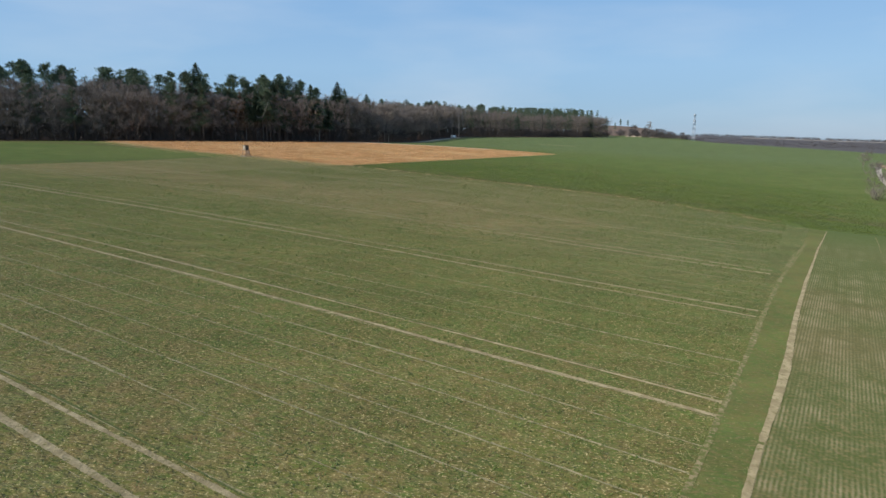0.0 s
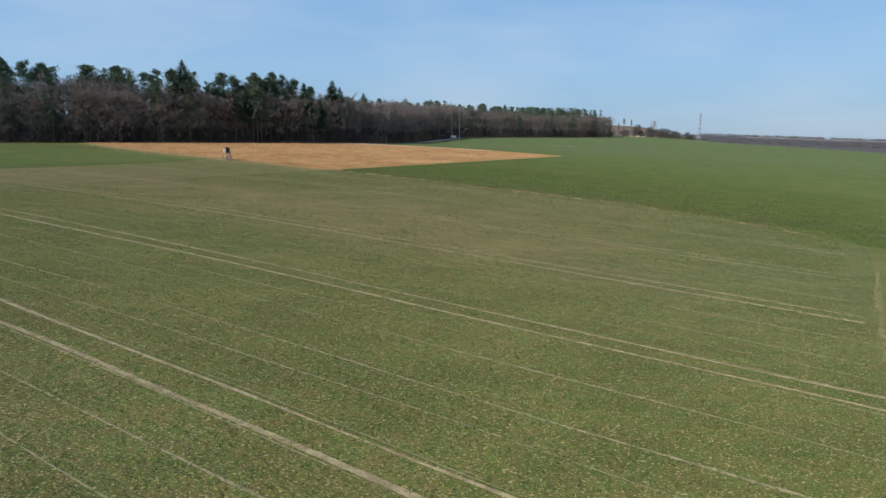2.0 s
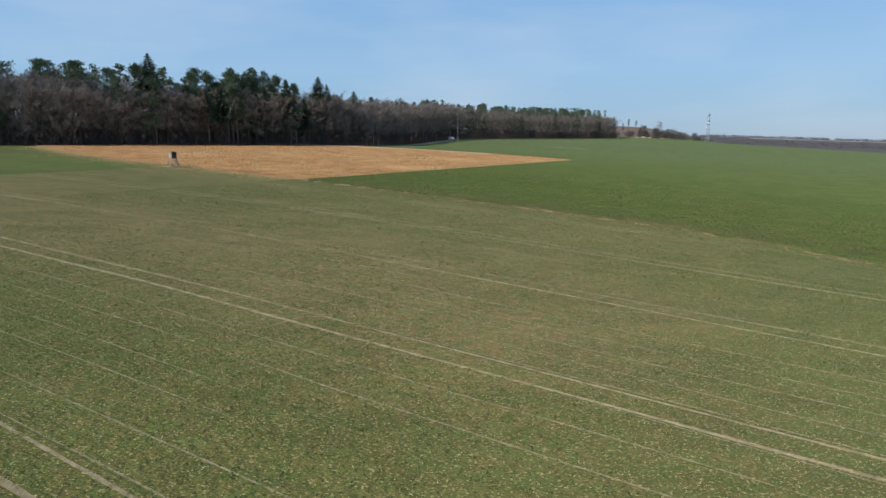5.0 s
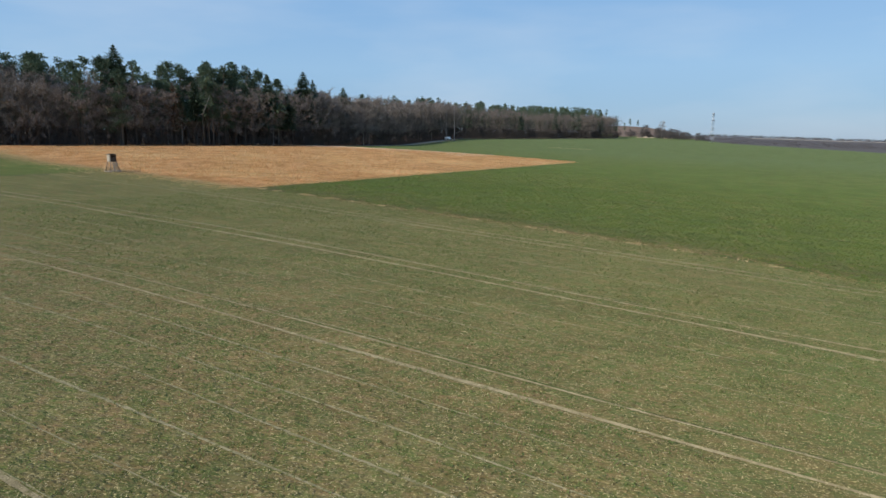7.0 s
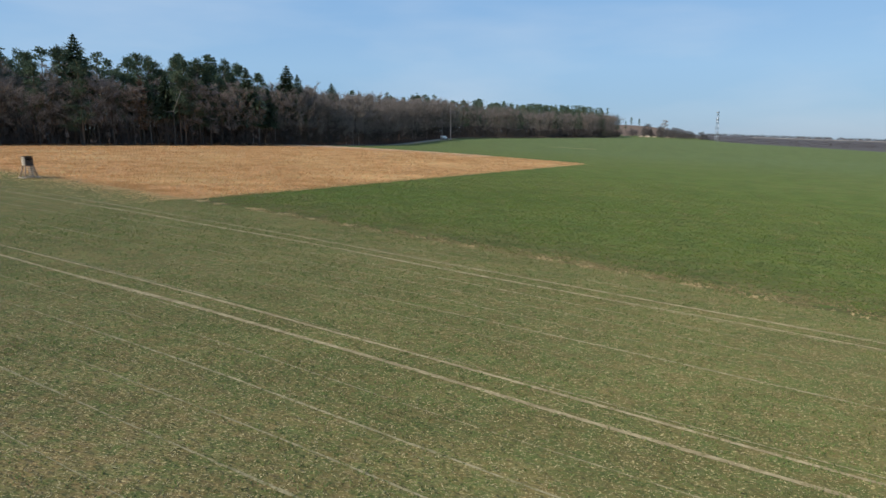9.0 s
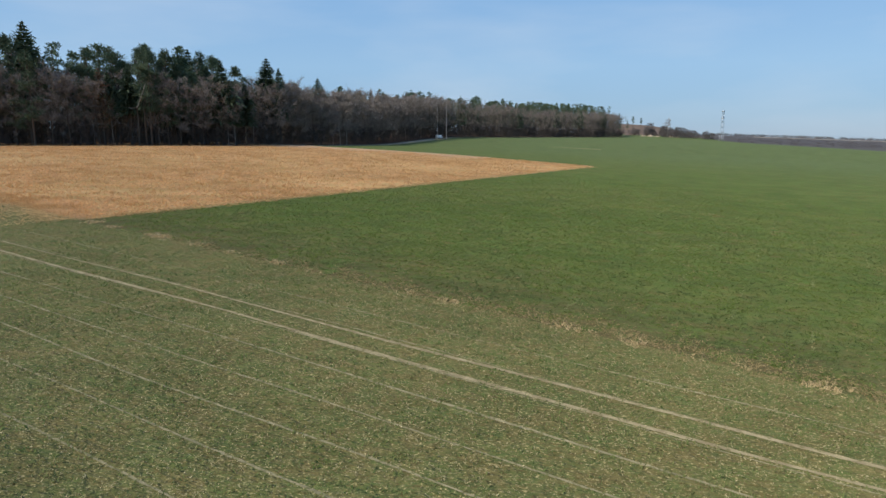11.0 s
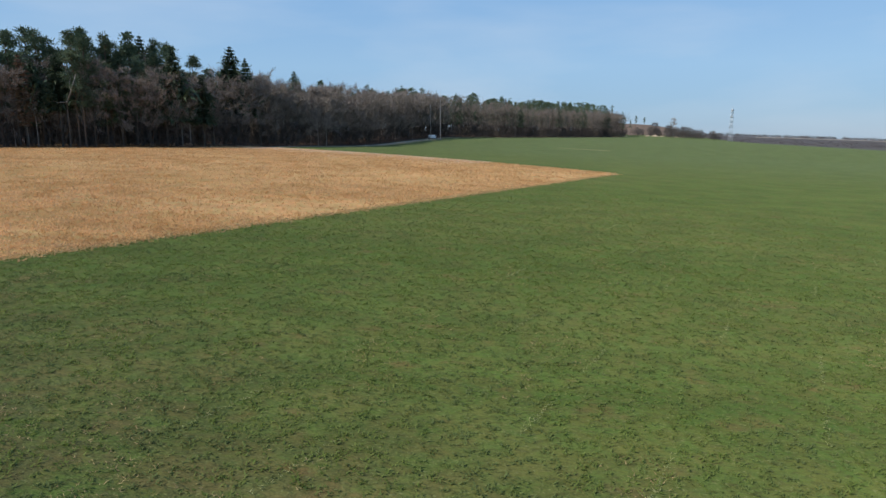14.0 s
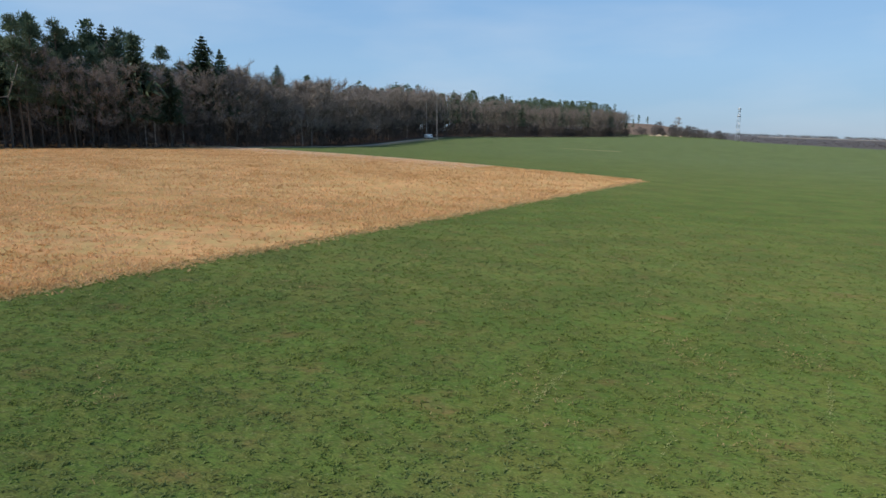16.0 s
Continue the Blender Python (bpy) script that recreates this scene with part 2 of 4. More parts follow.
M_SCRUB = island_material("scrub_twigs", (0.088, 0.080, 0.078), (0.150, 0.132, 0.124), by_object=0.2)
M_SPRUCE = island_material("spruce_needles", (0.050, 0.082, 0.051), (0.110, 0.148, 0.088), by_object=0.2)
M_PINE = island_material("pine_needles", (0.062, 0.098, 0.058), (0.130, 0.168, 0.098), by_object=0.2)
M_DEAD = island_material("dead_needles", (0.15, 0.095, 0.06), (0.23, 0.155, 0.10))
M_BLADE = island_material("crop_blades", (0.122, 0.176, 0.032), (0.215, 0.262, 0.074), (0.150, 0.190, 0.064), thin=0.42)
M_BLADE2 = island_material("thin_crop_blades", (0.126, 0.188, 0.050), (0.212, 0.258, 0.084), (0.200, 0.225, 0.075), thin=0.35)
M_LITTERSTRAW = island_material("straw_litter", (0.28, 0.230, 0.112), (0.62, 0.52, 0.28))
M_FRINGE = island_material("fringe_straw", (0.60, 0.40, 0.19), (0.76, 0.54, 0.28), thin=0.4)
M_VERGE = island_material("bleached_verge", (0.74, 0.56, 0.38), (0.86, 0.70, 0.52), thin=0.35)
M_DRYVERGE = grain_material("dry_grass_verge", (0.22, 0.20, 0.095), (0.36, 0.31, 0.18), 1.2, 0.95, bump=0.3)
M_RUTEDGE = worn_material("dark_rut_edge", (0.078, 0.095, 0.030), (0.090, 0.105, 0.035), (0.105, 0.122, 0.040), 0.50)
M_STRAW = island_material("straw_blades", (0.63, 0.385, 0.182), (0.80, 0.53, 0.285), (0.56, 0.335, 0.145), thin=0.4)
M_STRAW2 = island_material("withered_tufts", (0.45, 0.335, 0.165), (0.66, 0.51, 0.28))
M_WITHER = island_material("withered_plants", (0.22, 0.165, 0.072), (0.41, 0.31, 0.15))
M_WOOD = grain_material("weathered_wood", (0.32, 0.215, 0.135), (0.46, 0.325, 0.21), 6.0, 0.85, (1, 1, 6))
M_PALEWOOD = grain_material("pale_boards", (0.46, 0.385, 0.29), (0.58, 0.49, 0.38), 5.0, 0.85, (1, 1, 6))
# Cabin boards away from the sun, with their shade put into the colour
M_SHADEWOOD = grain_material("shade_side_boards", (0.075, 0.052, 0.038), (0.14, 0.098, 0.07), 5.0, 0.85, (1, 1, 6))
M_FELT = grain_material("roof_felt", (0.06, 0.06, 0.06), (0.10, 0.10, 0.10), 8.0, 0.9)
M_POST = grain_material("weathered_post", (0.32, 0.29, 0.27), (0.44, 0.40, 0.37), 2.0, 0.85)
M_STEEL = grain_material("galvanised_steel", (0.42, 0.44, 0.46), (0.55, 0.57, 0.58), 3.0, 0.5, metal=0.6)
M_WHITE = grain_material("white_paint", (0.72, 0.72, 0.70), (0.80, 0.80, 0.79), 2.0, 0.4, spec=0.5)
M_GLASS = grain_material("tinted_glass", (0.02, 0.025, 0.03), (0.03, 0.035, 0.04), 2.0, 0.08, spec=0.6)
M_RUBBER = grain_material("rubber", (0.02, 0.02, 0.02), (0.035, 0.035, 0.035), 6.0, 0.8)

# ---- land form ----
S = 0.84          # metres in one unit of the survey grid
LIFT = 12.5
PROFILE_Y = np.array([-100, 0, 50, 90, 130, 180, 215, 260, 320, 450, 492, 522, 578, 800, 1100.0])
PROFILE_Z = np.array([-17.59, -14.80, -13.32, -12.82, -12.13, -11.80, -10.80, -8.75, -6.78, -6.55, -6.6, -4.7, -1.7, 1.4, 5.46])
SLOPE_Y = np.array([0, 120, 220, 330, 600, 1100.0])
SLOPE_R = np.array([0.0550, 0.0680, 0.068, 0.0454, 0.0325, 0.0323])
SLOPE_L = np.array([0.0605, 0.0715, 0.0650, 0.0385, 0.0275, 0.028])


def eased(y, k, v):
    return 0.25 * np.interp(y - 18, k, v) + 0.5 * np.interp(y, k, v) + 0.25 * np.interp(y + 18, k, v)


def land(x, y):
    """Height of the ground in metres at x, y in metres (numbers or arrays)."""
    x, y = np.asarray(x, float) / S, np.asarray(y, float) / S
    soft = np.sqrt(x * x + 400.0)
    right, left = (soft + x) / 2, (soft - x) / 2
    z = eased(y, PROFILE_Y, PROFILE_Z) - eased(y, SLOPE_Y, SLOPE_R) * right + eased(y, SLOPE_Y, SLOPE_L) * 100 * (1 - np.exp(-left / 100))
    z = z + 25 * np.exp(-((x - 368) / 82) ** 4 - ((y - 1340) / 120) ** 2 / 2)
    z = z - np.minimum(0.00015 * np.maximum(x - 300, 0) ** 2, 40)
    step = np.clip((y - 1300) / 1400, 0, 1)
    z = z + 66 * step * step * (3 - 2 * step) * np.clip((x / np.maximum(y, 1) - 0.2) / 0.2, 0, 1)
    return z * S + LIFT


AX, AY = 0.5045, 0.8634      # across the drill lines
BX, BY = 0.8634, -0.5045     # along the drill lines


def plan(n, s):
    """Metres x, y from the field grid (n across the drill lines, s along them)."""
    return (AX * n + BX * s) * S, (AY * n + BY * s) * S


def fast_mesh(name, v, f):
    v, f = np.asarray(v, np.float32), np.asarray(f, np.int32)
    me = bpy.data.meshes.new(name)
    me.vertices.add(len(v))
    me.vertices.foreach_set("co", v.ravel())
    me.loops.add(f.size)
    me.loops.foreach_set("vertex_index", f.ravel())
    me.polygons.add(len(f))
    me.polygons.foreach_set("loop_start", np.arange(len(f), dtype=np.int32) * f.shape[1])
    me.update(calc_edges=True)
    return me


def grid_faces(nu, nv):
    i = np.arange(nu * nv).reshape(nu, nv)
    return np.stack([i[:-1, :-1], i[1:, :-1], i[1:, 1:], i[:-1, 1:]], -1).reshape(-1, 4)


def sheet(name, x, y, lift, material, label, category, smooth=True):
    """A sheet draped on the land: x, y are grids of metres."""
    v = np.stack([x, y, land(x, y) + lift], -1).reshape(-1, 3)
    f = grid_faces(*x.shape)
    a, b, c = v[f[0, 0]], v[f[0, 1]], v[f[0, 3]]
    if np.cross(b - a, c - a)[2] < 0:
        f = f[:, ::-1]
    me = fast_mesh(name, v, f)
    me.materials.append(material)
    if smooth:
        me.polygons.foreach_set("use_smooth", np.ones(len(f), dtype=bool))
    return tagged(new(name, me), label, category, "", "structure")


gx = np.concatenate([-np.geomspace(4300, 420, 22), np.linspace(-400, 400, 161), np.geomspace(420, 4300, 34)])
gy = np.concatenate([np.linspace(-420, -60, 14), np.linspace(-50, 420, 118), np.geomspace(426, 4600, 90)])
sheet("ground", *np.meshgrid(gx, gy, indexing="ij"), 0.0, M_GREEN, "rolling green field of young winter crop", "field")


def head_edge(n):
    """Where the headland's outer wheel track runs."""
    return np.interp(n, [-70, 29, 38, 46, 56, 77, 101, 127, 140], [-5.6, -1.75, -1.4, -1.12, -0.85, -0.25, 1.1, 2.3, 2.9])


def crop_end(s):
    """Far end of the thin crop, bowed at its right side."""
    return np.interp(s, [-173, -60, -42, -30, -13, 0], [155.5, 155.5, 154.3, 151, 141.5, 133])


def draped(name, lo, hi, u, w, across, lift, material, label, category):
    """A field between lo(u) and hi(u); across: u runs along s and the edges are n."""
    lo_, hi_ = np.asarray(lo(u), float) + 0 * u, np.asarray(hi(u), float) + 0 * u
    t = np.linspace(0, 1, w)
    p = lo_[:, None] * (1 - t) + hi_[:, None] * t
    q = np.repeat(u[:, None], w, 1)
    n, s = (p, q) if across else (q, p)
    return sheet(name, *plan(n, s), lift, material, label, category)


draped("crop_field", lambda s: -70 + 0 * s, crop_end, np.linspace(-173, 0.5, 112), 110, True, 0.035, M_NEAR,
       "thin young crop on pale soil with wheel tracks", "field")
draped("headland", lambda n: head_edge(n) - 2.4, lambda n: head_edge(n), np.linspace(-70, 132, 100), 6, False, 0.05, M_HEAD,
       "bright green headland strip between two wheel tracks", "field")

# Seeded strip beyond the headland, with rows along it
m, nt, bsdf = blank("seeded_rows", 0.95, 0.1)
v = coords(nt)
mp = nt.nodes.new("ShaderNodeMapping")
mp.inputs["Rotation"].default_value = (0, 0, radians(-57.4))
nt.links.new(v, mp.inputs[0])
wave = nt.nodes.new("ShaderNodeTexWave")
wave.bands_direction = "Y"
wave.inputs["Scale"].default_value, wave.inputs["Distortion"].default_value = 1.75, 1.3
wave.inputs["Detail"].default_value, wave.inputs["Detail Scale"].default_value = 2.0, 1.6
nt.links.new(mp.outputs[0], wave.inputs[0])
rows_on = nt.nodes.new("ShaderNodeMath")
rows_on.operation = "MULTIPLY"
nt.links.new(wave.outputs[1], rows_on.inputs[0])
nt.links.new(noise_factor(nt, v, 0.45, 0.28, 0.85, 5), rows_on.inputs[1])
uneven = nt.nodes.new("ShaderNodeMath")
uneven.operation = "MULTIPLY"
nt.links.new(rows_on.outputs[0], uneven.inputs[0])
nt.links.new(noise_factor(nt, mp.outputs[0], 1.3, 0.25, 0.62, 3, (0.05, 1, 1)), uneven.inputs[1])
c = ramp_mix(nt, noise_factor(nt, v, 0.06, 0.4, 0.62, 3), (0.080, 0.100, 0.029), (0.112, 0.106, 0.040))
c = ramp_mix(nt, noise_factor(nt, v, 4.5, 0.46, 0.66, 4, None, 0.7), c, (0.16, 0.135, 0.055))
c = ramp_mix(nt, uneven.outputs[0], c, (0.31, 0.255, 0.145))
along = nt.nodes.new("ShaderNodeVectorMath")
along.operation = "DOT_PRODUCT"
along.inputs[1].default_value = (AX, AY, 0)
nt.links.new(v, along.inputs[0])
fade = nt.nodes.new("ShaderNodeMapRange")
fade.inputs[1].default_value, fade.inputs[2].default_value = 62, 112
nt.links.new(along.outputs["Value"], fade.inputs[0])
c = ramp_mix(nt, fade.outputs[0], c, (0.088, 0.114, 0.034))
nt.links.new(c, bsdf.inputs["Base Color"])
bumped(nt, bsdf, noise_factor(nt, v, 4.0, 0.3, 0.7, 3, (0.6, 1.1, 1)), 0.5, 0.10)
M_ROWS = m
draped("row_field", lambda n: head_edge(n), lambda n: head_edge(n) + 13, np.linspace(-70, 138, 100), 14, False, 0.042, M_ROWS,
       "sown strip with pale rows in thin green crop", "field")

# Dry meadow
EDGE_S = [-330, -297, -240, -198, -129, -113.8]


def meadow_front(s):
    wave_ = 0.5 * np.sin(s * 0.9) * np.sin(s * 0.23) + 0.35 * np.sin(s * 2.3 + 1)
    return np.interp(s, EDGE_S, [201, 188, 167, 158, 157, 303]) + wave_ * np.clip((-129 - s) / 6, 0, 1)


def meadow_back(s):
    return np.interp(s, [-330, -221, -113.8], [345, 323, 304])


ms = np.concatenate([np.linspace(-330, -131, 330), np.linspace(-129, -113.8, 40)])
draped("dry_meadow", meadow_front, meadow_back, ms, 60, True, 0.04, M_GOLD, "dry golden grass meadow beside the green fields", "meadow")


def drift(rng, k, span):
    """Smooth random values of about unit size along a line."""
    w = np.hanning(span)
    return np.convolve(rng.normal(0, 1, k + 2 * span), w / np.sqrt((w * w).sum()), "same")[span:span + k]


def ribbon(name, n, s, width, lift, material, label, rag, seed, gaps=0.0, category="track"):
    """A worn strip along the line n, s (grid units), width in metres; it thins out and fades where it is overgrown."""
    rng = np.random.default_rng(seed)
    x, y = plan(n, s)
    dx, dy = np.gradient(x), np.gradient(y)
    ln = np.hypot(dx, dy)
    nx, ny = -dy / ln, dx / ln
    k = len(x)
    worn = np.clip(1.0 + 0.14 * drift(rng, k, 81) + 0.05 * drift(rng, k, 7) - gaps * (0.75 + 0.75 * drift(rng, k, 121)), 0.0, 1.4)
    wander = 0.07 * drift(rng, k, 91)
    a = width * 0.5 * worn * (1 + rag * rng.uniform(-1, 1, k))
    b_ = width * 0.5 * worn * (1 + rag * rng.uniform(-1, 1, k))
    p = np.stack([np.stack([x + nx * (a + wander), y + ny * (a + wander)], -1), np.stack([x - nx * (b_ - wander), y - ny * (b_ - wander)], -1)], 1)
    v = np.concatenate([p, (land(p[..., 0], p[..., 1]) + lift)[..., None]], -1).reshape(-1, 3)
    i = np.arange(k - 1) * 2
    f = np.stack([i, i + 1, i + 3, i + 2], -1)
    f = f[(worn[:-1] > 0.12) & (rng.uniform(0, 1, k - 1) > 0.25 * np.clip(0.7 - worn[:-1], 0, 1))]
    me = fast_mesh(name, v, f)
    me.materials.append(material)
    return tagged(new(name, me), label, category, "", "structure")


ALONG = np.arange(-172, -3.6, 0.3)
TRAMS = [-28.0, -6.5, 14.97, 36.66, 57.94, 78.7, 99.6, 121.03, 144.9]
SKEW = [-0.016, -0.016, -0.018, -0.015, 0.008, 0.024, 0.026, 0.013, 0.024]
for k, (n0, skew) in enumerate(zip(TRAMS, SKEW)):
    line = n0 + skew * (ALONG + 60) + 0.08 * np.sin(ALONG * 0.05 + k)
    strong = (0.9, 1.0, 1.0, 0.95, 1.0, 0.95, 0.8, 1.0, 0.8)[k]
    ribbon("wheel_track", line - 1.1, ALONG, 0.30 * (0.6 + 0.4 * strong), 0.046, M_SOIL, "pale bare wheel track through the crop", 0.12, 10 + k, 0.05 + 0.4 * (1 - strong))
    ribbon("wheel_track", line + 1.1, ALONG, 0.24 * (0.5 + 0.5 * strong), 0.046, M_SOIL, "pale bare wheel track through the crop", 0.15, 40 + k, 0.08 + 0.5 * (1 - strong))
    # Narrow darker green line just beyond the upper track
    ribbon("rut_edge", line + 1.34, ALONG, 0.10, 0.046, M_RUTEDGE, "dark green strip along the wheel rut", 0.3, 340 + k, 0.6, "track")
    ribbon("drill_seam", line + 1.52, ALONG, 0.09, 0.043, M_SEAM, "thin pale seam beside the wheel track", 0.3, 360 + k, 0.35)
    ribbon("drill_seam", line - 1.50, ALONG, 0.09, 0.043, M_SEAM, "thin pale seam beside the wheel track", 0.3, 380 + k, 0.6)
    for j, off in enumerate((-16.9, -13.8, -11.1, -8.0, -4.8)):
        if n0 + off > -45:
            ribbon("drill_seam", line + off + 0.1 * np.sin(ALONG * 0.11 + j), ALONG, (0.10, 0.13, 0.08, 0.12, 0.12)[j], 0.043, M_SEAM, "thin pale seam between drill passes", 0.35, 90 + 5 * k + j, (0.42, 0.32, 0.6, 0.22, 0.30)[j])
ribbon("drill_seam", 149.6 + 0.02 * (ALONG + 60), ALONG, 0.13, 0.043, M_SEAM, "thin pale seam between drill passes", 0.35, 150, 0.3)
UP = np.arange(-65, 132, 0.3)
ribbon("wheel_track", UP, head_edge(UP), np.interp(UP, [20, 60, 110], [0.48, 0.34, 0.18]), 0.062, M_SOIL, "broad bare wheel track along the headland", 0.10, 200, 0.15)
for a, b_, k in ((-65, 62, 0.25), (62, 84, 0.6), (84, 110, 0.95)):
    up = UP[(UP >= a) & (UP <= b_)]
    ribbon("wheel_track", up, head_edge(up) - 2.35, 0.40, 0.062, M_FAINT, "worn overgrown wheel track along the headland", 0.15, 201 + int(k * 10), k)
ribbon("wheel_track", UP[UP > 30], head_edge(UP[UP > 30]) + 7.6, 0.4, 0.046, M_FAINT, "worn wheel track in the sown strip", 0.2, 202, 0.8)
STREAK = np.linspace(0, 1, 70)
ribbon("crop_gap", AX * (78 + 28 * STREAK) + AY * (520 - 8 * STREAK), BX * (78 + 28 * STREAK) + BY * (520 - 8 * STREAK), 2.4, 0.08, M_SEAM, "pale bare strip in the far green field", 0.3, 240, 0.3, "field mark")
FUR = np.arange(40, 141, 0.6)
ribbon("field_furrow", FUR, -179.5 + 0.21 * (FUR - 103) + 0.4 * np.sin(FUR * 0.1), 0.9, 0.05, M_FURROWSHADE, "dark earth furrow between two fields", 0.5, 203, 0.4, "furrow")

def scatter(n, s):
    x, y = plan(n, s)
    return np.stack([x, y, land(x, y)], -1)


def blades(p, each, tall, wide, lean, rng):
    """Upright pointed blades, several at each point."""
    p = np.repeat(p, each, 0) + np.concatenate([rng.normal(0, wide * 2.2, (len(p) * each, 2)), np.zeros((len(p) * each, 1))], 1)
    k = len(p)
    a = rng.uniform(0, 2 * np.pi, k)
    side = np.stack([np.cos(a), np.sin(a), 0 * a], -1) * (wide * rng.uniform(0.5, 1.2, k))[:, None]
    h = tall * rng.uniform(0.45, 1.15, k)
    b = rng.uniform(0, 2 * np.pi, k)
    tip = p + np.stack([np.cos(b) * lean * h, np.sin(b) * lean * h, h], -1)
    v = np.stack([p - side, p + side, tip], 1).reshape(-1, 3)
    return v, np.arange(3 * k).reshape(-1, 3)


def stuff(name, v, f, material, label, category):
    me = fast_mesh(name, v, f)
    for q in (material if isinstance(material, list) else [material]):
        me.materials.append(q)
    return tagged(new(name, me), label, category, "", "stuff")


rng = np.random.default_rng(5)
# Crop plants of the thin field, in tufts
n_, s_ = 2 + 153 * rng.uniform(0, 1, 78000) ** 0.68, -4 - 125 * rng.uniform(0, 1, 78000) ** 1.15
thick = np.sin(n_ * 0.23 + 1.3 * np.sin(s_ * 0.11)) * np.sin(s_ * 0.17 + 1.1 * np.sin(n_ * 0.13)) + rng.normal(0, 0.6, len(n_))
keep = (n_ < crop_end(s_) - 0.5) & (thick > -0.45 + 0.55 * np.exp(-((n_ - 93) / 13) ** 2))
for q, skew in zip(TRAMS, SKEW):
    keep &= np.abs(np.abs(n_ - q - skew * (s_ + 60)) - 1.1) > 0.24
n_, s_ = n_[keep], s_[keep]
tufts = np.repeat(scatter(n_, s_) + [0, 0, 0.03], 4, 0)
tufts[:, :2] += rng.normal(0, 1, (len(tufts), 2)) * [0.10, 0.045]
stuff("young_crop", *blades(tufts, 1, 0.125, 0.032, 0.8, rng), M_BLADE2, "thin young crop plants with withered leaves", "crop")
n_, s_ = 2 + 153 * rng.uniform(0, 1, 100000) ** 0.75, rng.uniform(-96, -4, 100000)
thick = np.sin(n_ * 0.71 + 1.9 * np.sin(s_ * 0.53)) * np.sin(s_ * 0.83 + 1.4 * np.sin(n_ * 0.37)) + rng.normal(0, 0.5, len(n_))
thick += 0.9 * np.clip((n_ - 58) / 22, 0, 1) - 0.4 * np.clip((n_ - 125) / 15, 0, 1) + 0.8 * np.exp(-((n_ - 92) / 15) ** 2)
keep = (n_ < crop_end(s_) - 0.5) & (thick > 0.1) & (rng.uniform(0, 1, len(n_)) > 0.65 * np.clip((s_ + 65) / 45, 0, 1))
tufts = np.repeat(scatter(n_[keep], s_[keep]) + [0, 0, 0.045], 3, 0)
tufts[:, :2] += rng.normal(0, 1, (len(tufts), 2)) * [0.11, 0.09]
stuff("straw_litter", *blades(tufts, 1, 0.036, 0.017, 3.0, rng), M_LITTERSTRAW, "bits of old straw strewn between crop plants", "straw")
n_, s_ = 134 + 141 * rng.uniform(0, 1, 120000) ** 1.6, rng.uniform(-132, 26, 120000)
s_ = np.where(rng.uniform(0, 1, len(s_)) < 0.7, np.round(s_ / 0.42) * 0.42 + rng.normal(0, 0.11, len(s_)), s_)
ragged = 0.9 * np.sin(s_ * 0.9) * np.sin(s_ * 0.23 + 1) + rng.normal(0, 0.5, len(s_))
keep = (rng.uniform(0, 1, len(n_)) < np.clip((275 - n_) / 70, 0, 1) * np.clip((26 - s_) / 30, 0, 1)) & (n_ > crop_end(s_) + ragged) & (rng.uniform(0, 1, len(n_)) < 0.32 + (n_ - crop_end(s_)) / 12 + 0.3 * np.sin(s_ * 0.31 + np.sin(n_ * 0.4))) & (s_ > np.interp(n_, [156, 303], [-129, -113.8]) - 0.6 + np.abs(rng.normal(0, 0.9, len(n_))))
stuff("green_crop", *blades(scatter(n_[keep], s_[keep]) + [0, 0, 0.02], 6, 0.095, 0.042, 1.5, rng), M_BLADE, "dense green young winter crop", "crop")
# Pale broken seams between its drill passes
n_ = rng.uniform(160, 235, 26000)
lane = rng.integers(0, 10, len(n_))
s_ = -94.2 + 5.6 * lane + 0.15 * np.sin(n_ * 0.06 + lane) + rng.normal(0, 0.05, len(n_))
keep = (np.sin(n_ * 0.23 + 2.1 * lane) + np.sin(n_ * 0.61 + lane) + rng.normal(0, 0.5, len(n_)) > 0.9) & (n_ > crop_end(s_) + 3)
stuff("crop_seams", *blades(scatter(n_[keep], s_[keep]) + [0, 0, 0.05], 1, 0.05, 0.022, 2.2, rng), M_PALELEAF, "pale broken seams between passes in green crop", "crop")
# Withered tufts along the border of the two crops
s_ = -128 + 118 * rng.uniform(0, 1, 5200) ** 1.6
n_ = crop_end(s_) + rng.normal(0.2, 0.5, 5200)
keep = rng.uniform(0, 1, 5200) < 0.20 + 0.4 * 1.6 * np.sin(s_ * 1.1 + 2 * np.sin(s_ * 0.31)) * np.sin(s_ * 0.37) - 0.2
stuff("border_tufts", *blades(scatter(n_[keep], s_[keep]), 8, 0.20, 0.020, 0.9, rng), M_STRAW2, "withered straw tufts along the field border", "grass")
# Bare brownish patches where the green crop came up badly
s_ = rng.uniform(-112, -5, 24000)
n_ = crop_end(s_) + rng.normal(0.6, 1.3, 24000) + np.abs(rng.normal(0, 3.0, 24000)) * (rng.uniform(0, 1, 24000) < 0.45)
clump = np.sin(s_ * 0.55 + 0.8 * np.sin(n_ * 0.6)) * np.sin(n_ * 0.9 + 0.5 * s_)
keep = clump > 0.05 + rng.normal(0, 0.3, 24000)
stuff("bare_patches", *blades(scatter(n_[keep], s_[keep]) + [0, 0, 0.03], 3, 0.06, 0.021, 2.4, rng), M_WITHER, "withered brown plants in gaps of the crop", "crop")
n_, s_ = rng.uniform(158, 232, 30000), rng.uniform(-122, 10, 30000)
streak = np.sin(n_ * 0.19 + 1.7 * np.sin(s_ * 0.21)) * np.sin(s_ * 0.47 + 1.2 * np.sin(n_ * 0.15)) + 0.4 * np.sin(n_ * 0.9 + s_ * 0.6)
